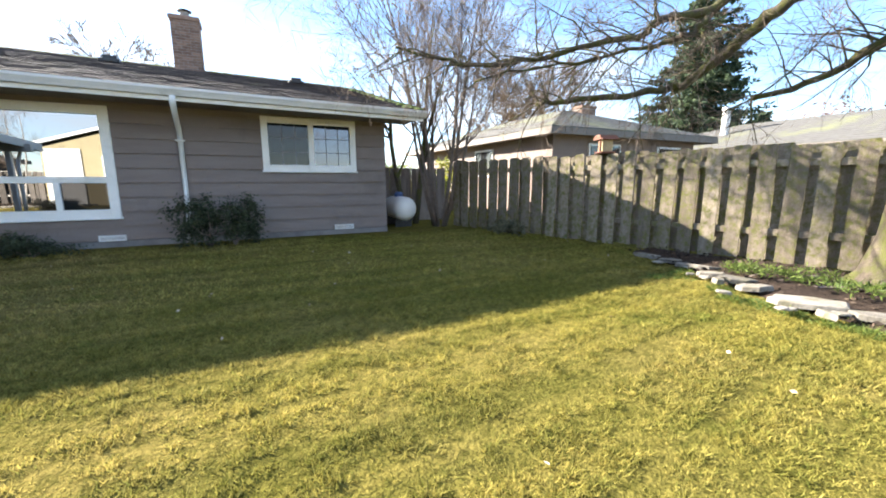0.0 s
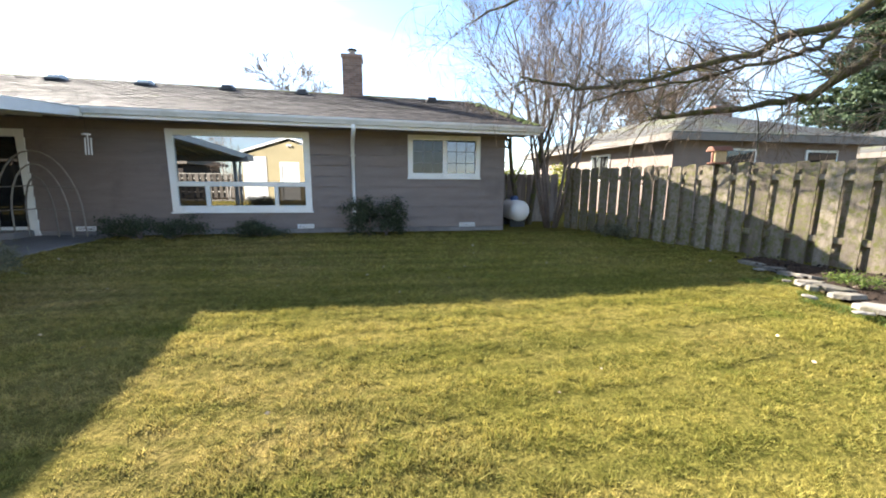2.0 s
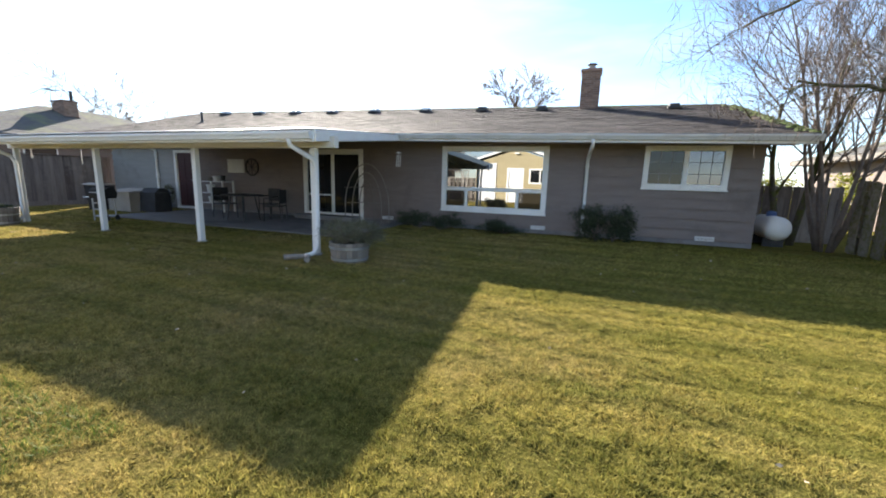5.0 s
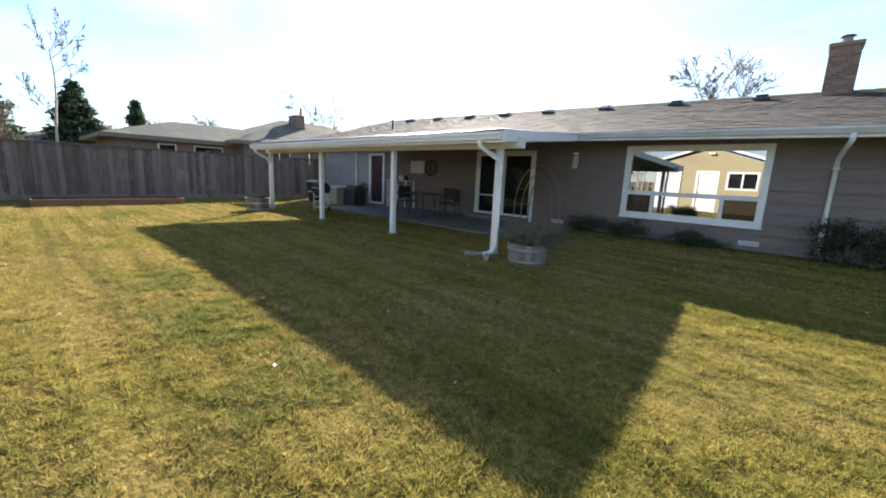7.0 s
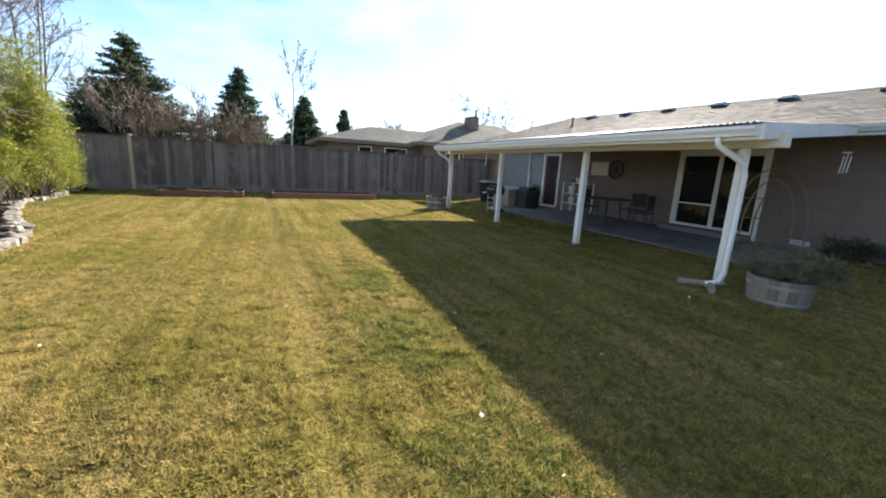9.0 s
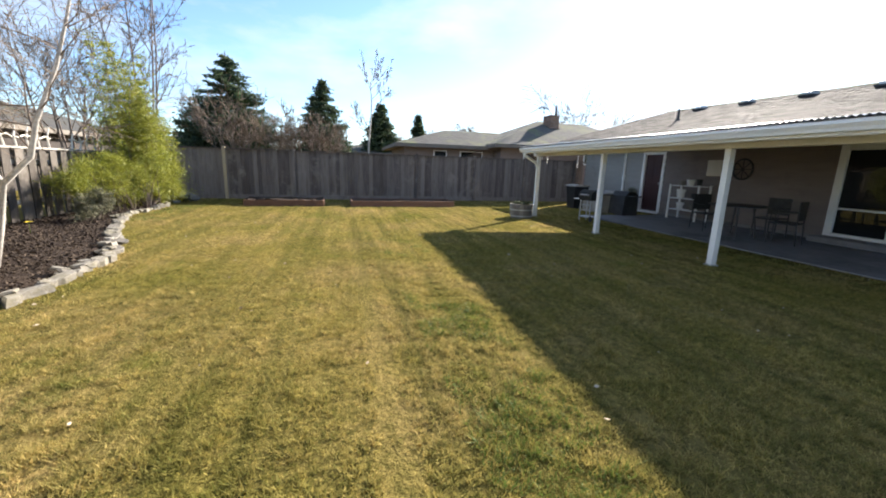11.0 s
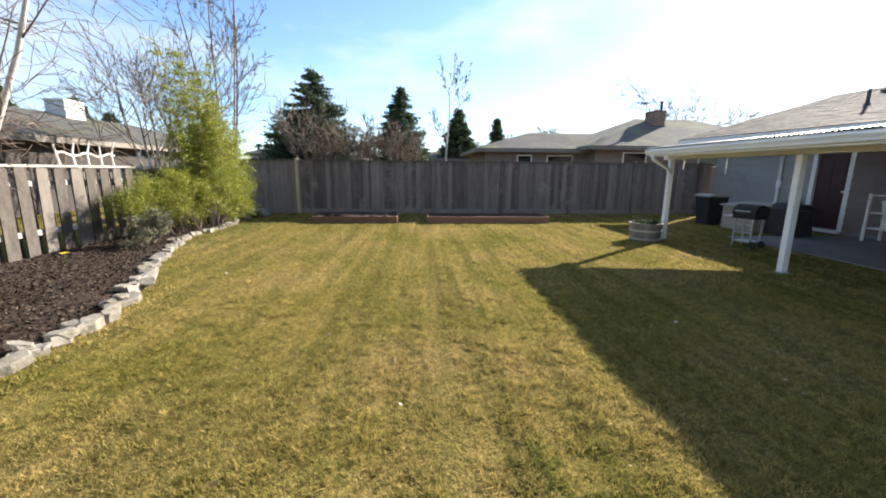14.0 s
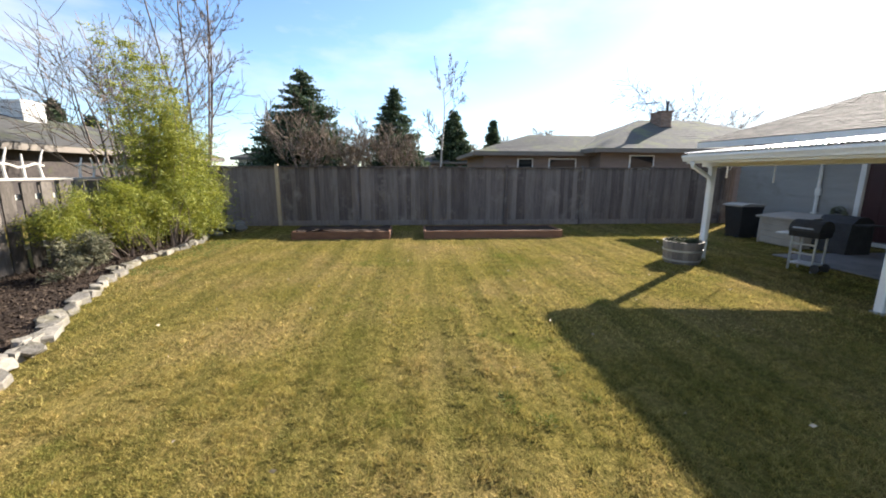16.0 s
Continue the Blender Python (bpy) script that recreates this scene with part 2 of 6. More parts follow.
def lawn_material(name, blades):
    """Worn winter lawn: mown stripes along x, straw and moss patches, darker tufts."""
    m = bpy.data.materials.new(name)
    m.use_nodes = True
    n, l = m.node_tree.nodes, m.node_tree.links
    b = n["Principled BSDF"]
    geo = n.new("ShaderNodeNewGeometry")

    def noise_at(scale, detail=4, stretch=(1, 1, 1), rough=0.6):
        mp = n.new("ShaderNodeMapping")
        mp.inputs["Scale"].default_value = stretch
        l.new(geo.outputs["Position"], mp.inputs["Vector"])
        q = n.new("ShaderNodeTexNoise")
        q.inputs["Scale"].default_value, q.inputs["Detail"].default_value, q.inputs["Roughness"].default_value = scale, detail, rough
        l.new(mp.outputs[0], q.inputs["Vector"])
        return q.outputs[0]

    def ramp(fac, stops):
        r = n.new("ShaderNodeValToRGB")
        e = r.color_ramp.elements
        e[0].position, e[0].color = stops[0][0], (*stops[0][1], 1)
        e[1].position, e[1].color = stops[-1][0], (*stops[-1][1], 1)
        for p, c in stops[1:-1]:
            e.new(p).color = (*c, 1)
        l.new(fac, r.inputs[0])
        return r.outputs[0]

    def mix(fac, a, c, mode="MIX"):
        x = n.new("ShaderNodeMixRGB")
        x.blend_type = mode
        if isinstance(fac, float):
            x.inputs[0].default_value = fac
        else:
            l.new(fac, x.inputs[0])
        l.new(a, x.inputs[1])
        if isinstance(c, tuple):
            x.inputs[2].default_value = (*c, 1)
        else:
            l.new(c, x.inputs[2])
        return x.outputs[0]

    base = ramp(noise_at(0.55, 5), [(0.33, (0.275, 0.254, 0.074)), (0.5, (0.352, 0.302, 0.110)), (0.66, (0.405, 0.326, 0.146))])
    # the lawn is lusher towards its east end
    xyz = n.new("ShaderNodeSeparateXYZ")
    l.new(geo.outputs["Position"], xyz.inputs[0])
    east = n.new("ShaderNodeMapRange")
    east.inputs["From Min"].default_value, east.inputs["From Max"].default_value = -4.5, 0.5
    east.inputs["To Min"].default_value, east.inputs["To Max"].default_value = 0.0, 0.5
    l.new(xyz.outputs["X"], east.inputs["Value"])
    base = mix(east.outputs[0], base, (0.298, 0.302, 0.064))
    stripes = ramp(noise_at(2.3, 3, (0.10, 1.6, 1)), [(0.36, (0.66, 0.70, 0.62)), (0.60, (1.13, 1.08, 1.05))])
    col = mix(0.8, base, stripes, "MULTIPLY")
    col = mix(0.85, col, ramp(noise_at(19, 3), [(0.32, (0.46, 0.50, 0.42)), (0.6, (1.18, 1.13, 1.1))]), "MULTIPLY")
    moss = ramp(noise_at(0.8, 6, (1, 1, 1), 0.7), [(0.58, (0, 0, 0)), (0.72, (0.8, 0.8, 0.8))])
    col = mix(moss, col, (0.165, 0.195, 0.038))
    if blades:
        isl = ramp(geo.outputs["Random Per Island"], [(0.0, (0.62, 0.70, 0.55)), (0.6, (1.05, 1.0, 1.0)), (1.0, (1.12, 1.08, 1.02))])
        col = mix(1.0, col, isl, "MULTIPLY")
    else:
        # turf multiplied darker: soil tone plus the shade between blades, put into the colour
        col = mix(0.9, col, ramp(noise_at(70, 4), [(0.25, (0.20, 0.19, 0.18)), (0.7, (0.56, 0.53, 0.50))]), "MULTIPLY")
        bp = n.new("ShaderNodeBump")
        bp.inputs["Strength"].default_value, bp.inputs["Distance"].default_value = 0.9, 0.03
        l.new(noise_at(45, 5), bp.inputs["Height"])
        l.new(bp.outputs[0], b.inputs["Normal"])
    l.new(col, b.inputs["Base Color"])
    b.inputs["Roughness"].default_value, b.inputs["Specular IOR Level"].default_value = (0.85, 0.12) if blades else (1.0, 0.0)
    if blades:
        tr = n.new("ShaderNodeBsdfTranslucent")
        l.new(col, tr.inputs["Color"])
        ms = n.new("ShaderNodeMixShader")
        ms.inputs[0].default_value = 0.42
        l.new(b.outputs[0], ms.inputs[1])
        l.new(tr.outputs[0], ms.inputs[2])
        l.new(ms.outputs[0], n["Material Output"].inputs["Surface"])
    return m


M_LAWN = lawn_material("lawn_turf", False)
M_BLADES = lawn_material("grass_blades", True)


# ---------- mesh helpers ----------
class Geo:
    """Collects vertices and faces for one mesh."""

    def __init__(self):
        self.v, self.f = [], []

    def add(self, vs, fs):
        k = len(self.v)
        self.v.extend(tuple(p) for p in vs)
        self.f.extend(tuple(i + k for i in q) for q in fs)
        return self

    def box(self, x0, y0, z0, x1, y1, z1, m=None, c=0.006):
        """A box with chamfered edges (c) between two corners."""
        a, b = Vector((min(x0, x1), min(y0, y1), min(z0, z1))), Vector((max(x0, x1), max(y0, y1), max(z0, z1)))
        mid, h = (a + b) / 2, (b - a) / 2
        c = min(c, 0.45 * min(h))
        vs, index = [], {}
        for sx in (-1, 1):
            for sy in (-1, 1):
                for sz in (-1, 1):
                    for ax in range(3):
                        d = Vector((sx * (h.x - c), sy * (h.y - c), sz * (h.z - c)))
                        d[ax] = (sx, sy, sz)[ax] * h[ax]
                        index[sx, sy, sz, ax] = len(vs)
                        vs.append(mid + d)
        fs = []
        for ax in range(3):
            o, q = (ax + 1) % 3, (ax + 2) % 3
            for s in (-1, 1):
                ring = []
                for so, sq in ((-1, -1), (1, -1), (1, 1), (-1, 1)):
                    key = [0, 0, 0]
                    key[ax], key[o], key[q] = s, so, sq
                    ring.append(index[(*key, ax)])
                fs.append(ring if s > 0 else ring[::-1])
            for so in (-1, 1):
                for sq in (-1, 1):
                    ks = []
                    for s in (-1, 1):
                        key = [0, 0, 0]
                        key[ax], key[o], key[q] = s, so, sq
                        ks.append(key)
                    ring = [index[(*ks[0], o)], index[(*ks[1], o)], index[(*ks[1], q)], index[(*ks[0], q)]]
                    fs.append(ring if so * sq > 0 else ring[::-1])
        for sx in (-1, 1):
            for sy in (-1, 1):
                for sz in (-1, 1):
                    ring = [index[sx, sy, sz, k] for k in range(3)]
                    fs.append(ring if sx * sy * sz > 0 else ring[::-1])
        if m is not None:
            vs = [m @ p for p in vs]
        return self.add(vs, fs)

    def tube(self, pts, radii, sides=6, cap=True):
        """A tapered tube along points."""
        pts = [Vector(p) for p in pts]
        k, n = len(self.v), len(pts)
        side = None
        for i, p in enumerate(pts):
            d = (pts[min(i + 1, n - 1)] - pts[max(i - 1, 0)])
            d = d.normalized() if d.length > 1e-6 else Vector((0, 0, 1))
            if side is None:
                side = d.cross(Vector((0, 0, 1)) if abs(d.z) < 0.9 else Vector((1, 0, 0))).normalized()
            else:
                side = (side - d * side.dot(d)).normalized()
            up = d.cross(side)
            for j in range(sides):
                a = 2 * math.pi * j / sides
                self.v.append(tuple(p + radii[i] * (math.cos(a) * side + math.sin(a) * up)))
        for i in range(n - 1):
            for j in range(sides):
                a, b = k + i * sides + j, k + i * sides + (j + 1) % sides
                self.f.append((a, b, b + sides, a + sides))
        if cap:
            self.f.append(tuple(range(k + sides - 1, k - 1, -1)))
            self.f.append(tuple(range(k + (n - 1) * sides, k + n * sides)))
        return self

    def lathe(self, profile, at=(0, 0, 0), sides=24, m=None):
        """Revolves (radius, height) pairs about z."""
        k, at = len(self.v), Vector(at)
        for r, z in profile:
            for j in range(sides):
                a = 2 * math.pi * j / sides
                p = Vector((r * math.cos(a), r * math.sin(a), z)) + at
                self.v.append(tuple(m @ p if m is not None else p))
        for i in range(len(profile) - 1):
            for j in range(sides):
                a, b = k + i * sides + j, k + i * sides + (j + 1) % sides
                self.f.append((a, b, b + sides, a + sides))
        self.f.append(tuple(range(k + sides - 1, k - 1, -1)))
        e = k + (len(profile) - 1) * sides
        self.f.append(tuple(range(e, e + sides)))
        return self

    def prism(self, outline, d):
        """A flat outline (3D points) given thickness along d."""
        n, d = len(outline), Vector(d)
        vs = [Vector(p) for p in outline] + [Vector(p) + d for p in outline]
        fs = [tuple(range(n - 1, -1, -1)), tuple(range(n, 2 * n))] + [(i, (i + 1) % n, n + (i + 1) % n, n + i) for i in range(n)]
        return self.add(vs, fs)

    def mesh(self, name, mat, smooth=False):
        me = bpy.data.meshes.new(name)
        me.from_pydata(self.v, [], self.f)
        me.materials.append(mat)
        if smooth:
            me.polygons.foreach_set("use_smooth", [True] * len(me.polygons))
        bm = bmesh.new()
        bm.from_mesh(me)
        if len(bm.faces) < 60000:
            bmesh.ops.recalc_face_normals(bm, faces=bm.faces)
            bm.to_mesh(me)
        bm.free()
        me.update()
        return me


def thing(name, at=(0, 0, 0), label="", category="", group="", kind="", rz=0):
    """An Empty at a thing's base, to parent its parts."""
    e = new(name)
    e.empty_display_size = 0.1
    e.matrix_world = pose(*at, 0, 0, rz)
    return tagged(e, label, category, group, kind)


def part(name, geo, mat, parent=None, label="", smooth=False):
    """Links one mesh object under a thing or part. Geometry is local to the thing."""
    ob = new(name, geo.mesh(name, mat, smooth))
    if parent is not None:
        ob.parent = parent
    if label:
        ob["label"] = label
    return ob


def piece(name, mesh, parent, m):
    """One of many alike pieces on a shared mesh."""
    ob = new(name, mesh)
    ob.parent = parent
    ob.matrix_basis = m
    return ob


def structure(name, geo, mat, label, category, smooth=False):
    return tagged(part(name, geo, mat, None, "", smooth), label, category, "", "structure")


def fast_mesh(name, verts, faces, mat):
    """A mesh from numpy arrays of vertices and equal-sided faces."""
    me = bpy.data.meshes.new(name)
    nv, (nf, k) = len(verts), faces.shape
    me.vertices.add(nv)
    me.vertices.foreach_set("co", verts.astype(np.float32).ravel())
    me.loops.add(nf * k)
    me.loops.foreach_set("vertex_index", faces.astype(np.int32).ravel())
    me.polygons.add(nf)
    me.polygons.foreach_set("loop_start", np.arange(0, nf * k, k, dtype=np.int32))
    me.materials.append(mat)
    me.update(calc_edges=True)
    return me


def leaf_cloud(name, centres, normals_spread, size, mat, rng, slim=0.45, droop=0.0):
    """Many small pointed leaves at the given centres."""
    n = len(centres)
    d = rng.normal(size=(n, 3))
    d[:, 2] = d[:, 2] * normals_spread - droop
    d /= np.linalg.norm(d, axis=1)[:, None] + 1e-9
    s = np.cross(d, rng.normal(size=(n, 3)))
    s /= np.linalg.norm(s, axis=1)[:, None] + 1e-9
    ln = size * rng.uniform(0.6, 1.3, n)[:, None]
    a, b = centres, centres + d * ln
    mid = centres + d * ln * 0.45
    v = np.stack([a, mid + s * ln * slim / 2, b, mid - s * ln * slim / 2], axis=1).reshape(-1, 3)
    f = np.arange(4 * n).reshape(n, 4)
    return fast_mesh(name, v, f, mat)


# ---------- ground ----------
def ground_height(x, y):
    return 0.008 * noise.noise(Vector((x * 0.5, y * 0.5, 0))) - 0.11 * math.exp(-((x - 0.3) / 4.5) ** 2 - ((y - 0.3) / 3.8) ** 2)


def build_ground():
    """One sheet: a fine grid over the yard, widening to the horizon."""
    xs = [-1500, -500, -200, -90, -50, -35, -26] + [-22 + 0.4 * i for i in range(76)] + [12, 20, 35, 70, 200, 600, 1500]
    ys = [-1500, -500, -200, -80, -40, -24, -16] + [-10 + 0.4 * i for i in range(50)] + [12, 18, 30, 60, 200, 600, 1500]
    g = Geo()
    g.v = [(x, y, ground_height(x, y) if abs(x) < 30 and abs(y) < 20 else 0.0) for x in xs for y in ys]
    n = len(ys)
    g.f = [(i * n + j, (i + 1) * n + j, (i + 1) * n + j + 1, i * n + j + 1) for i in range(len(xs) - 1) for j in range(n - 1)]
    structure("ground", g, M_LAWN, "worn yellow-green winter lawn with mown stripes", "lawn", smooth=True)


build_ground()

# ---------- the house ----------
WY, EAVE_Y, RIDGE_Y = 7.94, 6.95, 12.6
HX0, HX1 = -19.4, 2.0
WALL_TOP, BACK_Y = 2.215, 17.2
RX0, RX1 = -20.2, 2.44


def eave_z(x):
    return 2.235 + (2.44 - x) * 0.014



def ridge_z(x):
    return 3.84 + (2.5 - x) * 0.019


house = thing("house", (0, 0, 0), "long low taupe ranch house with lap siding and dark shingle roof", "house")
OPENINGS = [(-0.26, 1.34, 1.29, 2.16), (-5.27, -2.51, 0.53, 2.16), (-10.0, -7.9, 0.10, 2.08), (-15.85, -14.95, 0.06, 2.04)]


def wall_blocks(g, x0, x1, y0, y1, z0, z1, holes):
    """A wall along x with thickness y0..y1 and rectangular holes (x0, x1, z0, z1) through it."""
    xs = sorted({x0, x1, *[h[0] for h in holes], *[h[1] for h in holes]})
    for a, b in zip(xs, xs[1:]):
        cut = [h for h in holes if h[0] <= a + 1e-6 and h[1] >= b - 1e-6]
        z = z0
        for h in sorted(cut, key=lambda q: q[2]):
            if h[2] > z:
                g.box(a, y0, z, b, y1, h[2], c=0)
            z = h[3]
        if z < z1:
            g.box(a, y0, z, b, y1, z1, c=0)


g = Geo()
wall_blocks(g, HX0, HX1, WY, WY + 0.16, 0.0, WALL_TOP, OPENINGS)
part("front_wall", g, M_SIDING, house)
g = Geo()
g.box(HX0, WY + 0.16, 0, HX0 + 0.16, BACK_Y, WALL_TOP).box(HX1 - 0.16, WY + 0.16, 0, HX1, BACK_Y, WALL_TOP).box(HX0 + 0.16, BACK_Y - 0.16, 0, HX1 - 0.16, BACK_Y, WALL_TOP)
for x in (HX0, HX1 - 0.16):
    g.prism([(x, WY + 0.16, WALL_TOP), (x, BACK_Y, WALL_TOP), (x, RIDGE_Y, ridge_z(x) - 0.14)], (0.16, 0, 0))
part("side_walls", g, M_SIDING, house)
part("interior_floor", Geo().box(HX0 + 0.16, WY + 0.16, -0.02, HX1 - 0.16, BACK_Y - 0.16, 0.06), M_SIDING, house, "dark interior floor")
part("partition", Geo().box(HX0 + 0.2, 11.4, 0.06, HX1 - 0.2, 11.5, WALL_TOP), M_GREY_SIDING, house, "dim inner wall behind the windows")
part("interior_ceiling", Geo().box(HX0 + 0.16, WY + 0.16, 2.18, HX1 - 0.16, BACK_Y - 0.16, 2.21), M_CREAM, house)
part("foundation", Geo().box(HX0 - 0.01, WY - 0.03, -0.05, HX1 + 0.01, WY + 0.1, 0.10), M_CONCRETE, house, "grey concrete footing")

# lap siding courses, each a tilted board, cut at the openings
LAP = 0.232
z = 0.11
while z < WALL_TOP - 0.05:
    z1 = min(z + LAP, WALL_TOP)
    spans = [(HX0, HX1)]
    for hx0, hx1, hz0, hz1 in OPENINGS:
        if hz0 < z1 - 0.06 and hz1 > z + 0.06:
            spans = [s for a, b in spans for s in ((a, min(b, hx0 - 0.04)), (max(a, hx1 + 0.04), b)) if s[1] - s[0] > 0.05]
    for a, b in spans:
        g = Geo()
        g.add([(a, WY - 0.048, z), (b, WY - 0.048, z), (b, WY - 0.004, z), (a, WY - 0.004, z),
               (a, WY - 0.012, z1), (b, WY - 0.012, z1), (b, WY - 0.004, z1), (a, WY - 0.004, z1)],
              [(0, 1, 5, 4), (3, 2, 1, 0), (4, 5, 6, 7), (0, 4, 7, 3), (1, 2, 6, 5), (2, 3, 7, 6)])
        part("siding_board", g, M_GREY_SIDING if b < -15.8 else M_SIDING, house)
    z += LAP


def roof_z(x, y):
    return eave_z(x) + 0.10 + (ridge_z(x) - eave_z(x) - 0.10) * (1 - abs(y - RIDGE_Y) / (RIDGE_Y - EAVE_Y))


g = Geo()
BY = 2 * RIDGE_Y - EAVE_Y
for ye in (EAVE_Y, BY):
    g.add([(RX0, ye, eave_z(RX0)), (RX1, ye, eave_z(RX1)), (RX1, RIDGE_Y, ridge_z(RX1) - 0.10), (RX0, RIDGE_Y, ridge_z(RX0) - 0.10),
           (RX0, ye, eave_z(RX0) + 0.09), (RX1, ye, eave_z(RX1) + 0.09), (RX1, RIDGE_Y, ridge_z(RX1) - 0.01), (RX0, RIDGE_Y, ridge_z(RX0) - 0.01)],
          [(0, 1, 2, 3), (4, 5, 6, 7), (0, 1, 5, 4), (1, 2, 6, 5), (0, 3, 7, 4)])
roof = part("roof", g, M_SHINGLE, house, "dark brown asphalt shingle roof")
# shingle courses, each shingle tab its own island with a lifted butt
g = Geo()
rng = random.Random(3)
rows = 32
for r in range(rows):
    y0 = EAVE_Y - 0.02 + (RIDGE_Y - EAVE_Y) * r / rows
    y1 = EAVE_Y + (RIDGE_Y - EAVE_Y) * (r + 1.25) / rows
    y1 = min(y1, RIDGE_Y)
    x = RX0 - rng.uniform(0, 0.3)
    while x < RX1:
        w = rng.choice((0.22, 0.30, 0.34, 0.42))
        a, b = max(x, RX0 - 0.01), min(x + w, RX1 + 0.01)
        if b - a > 0.02:
            t = 0.014 + rng.uniform(0, 0.008)
            g.add([(a, y0, roof_z(a, y0) + t), (b, y0, roof_z(b, y0) + t), (b, y1, roof_z(b, y1) + 0.004), (a, y1, roof_z(a, y1) + 0.004),
                   (a, y0, roof_z(a, y0) - 0.005), (b, y0, roof_z(b, y0) - 0.005)], [(0, 1, 2, 3), (4, 5, 1, 0)])
        x += w
M_TABS = material("shingle_tabs", (0.034, 0.029, 0.028), (0.10, 0.084, 0.078), 7, 0.93, bump=0.5, fine=170, per_piece=0.34, island=True, stain=(0.085, 0.10, 0.03), stain_scale=0.8, stain_at=0.68, spec=0.2)
tagged(part("shingle_surface", g, M_TABS, roof), kind="stuff")
# ridge caps
for i in range(76):
    xa = RX0 + i * 0.3
    g = Geo()
    zr = ridge_z(xa)
    g.add([(xa, RIDGE_Y - 0.14, zr - 0.015), (xa, RIDGE_Y, zr + 0.045), (xa, RIDGE_Y + 0.14, zr - 0.015),
           (xa + 0.31, RIDGE_Y - 0.14, zr - 0.03), (xa + 0.31, RIDGE_Y, zr + 0.03), (xa + 0.31, RIDGE_Y + 0.14, zr - 0.03)],
          [(0, 1, 4, 3), (1, 2, 5, 4), (0, 3, 5, 2)])
    if xa < RX1 - 0.3:
        part("ridge_cap", g, M_MOSSY_SHINGLE, roof)
# moss along the rake
g = Geo()
for k in range(120):
    y = EAVE_Y + 0.1 + (RIDGE_Y - EAVE_Y - 0.3) * (k / 120)
    x = RX1 - abs(rng.gauss(0.02, 0.12))
    g.lathe([(0.0, 0.035), (0.06, 0.02), (0.09, -0.01)][::-1], (x, y, roof_z(x, y) + 0.012), 6)
tagged(part("moss", g, M_GREENTUFT, roof, "green moss along the gable edge"), kind="stuff")

# eave: fascia, gutter, soffit
part("fascia", Geo().prism([(x, EAVE_Y - 0.025, eave_z(x) + dz) for x, dz in ((RX0, -0.09), (RX1, -0.09), (RX1, 0.085), (RX0, 0.085))], (0, 0.025, 0)), M_TRIM, house)
g = Geo()
prof = [(-0.03, 0.075), (-0.13, 0.085), (-0.135, 0.05), (-0.11, 0.0), (-0.10, -0.03), (-0.03, -0.035)]
n = len(prof)
for x in (-6.2, RX1 + 0.04):
    g.v.extend((x, EAVE_Y + py, eave_z(x) + pz) for py, pz in prof)
g.f = [(i, (i + 1) % n, n + (i + 1) % n, n + i) for i in range(n)] + [tuple(range(n - 1, -1, -1)), tuple(range(n, 2 * n))]
part("gutter", g, M_GUTTER, house, "pale metal eave gutter")
part("soffit", Geo().prism([(RX0, EAVE_Y, eave_z(RX0) - 0.03), (RX1, EAVE_Y, eave_z(RX1) - 0.03), (RX1, WY - 0.03, eave_z(RX1) - 0.03), (RX0, WY - 0.03, eave_z(RX0) - 0.03)], (0, 0, 0.026)), M_SIDING, house)
part("frieze", Geo().prism([(HX0, WY - 0.045, 2.15), (HX1, WY - 0.045, 2.15), (HX1, WY - 0.045, eave_z(HX1) - 0.01), (HX0, WY - 0.045, eave_z(HX0) - 0.01)], (0, 0.04, 0)), M_SIDING, house)
for x in (RX0, RX1 - 0.03):
    g = Geo()
    for s in (EAVE_Y, BY):
        g.prism([(x, s, eave_z(x) - 0.06), (x, RIDGE_Y, ridge_z(x) - 0.16), (x, RIDGE_Y, ridge_z(x) - 0.02), (x, s, eave_z(x) + 0.08)], (0.034, 0, 0))
    part("rake_board", g, M_TRIM, house)


def downspout(x, y_out, ytop, y_wall, ztop, zbot):
    g = Geo()
    g.tube([(x, ytop, ztop), (x, ytop, ztop - 0.10), (x - 0.05, (ytop + y_wall) / 2, ztop - 0.24), (x - 0.09, y_wall, ztop - 0.38), (x - 0.09, y_wall, zbot + 0.1), (x - 0.09, y_wall - y_out, zbot)],
           [0.042] * 6, 8)
    d = part("downspout", g, M_TRIM, house, "white metal downspout", smooth=True)
    for z in (ztop - 0.55, zbot + 0.5):
        part("strap", Geo().box(x - 0.155, y_wall - 0.05, z, x - 0.025, y_wall + 0.05, z + 0.025), M_TRIM, d)


downspout(-1.45, 0.2, EAVE_Y - 0.08, WY - 0.085, eave_z(-1.45) - 0.03, 0.12)
downspout(-16.7, 0.15, EAVE_Y - 0.08, WY - 0.085, eave_z(-16.7) - 0.03, 0.12)

# ---------- windows and doors ----------


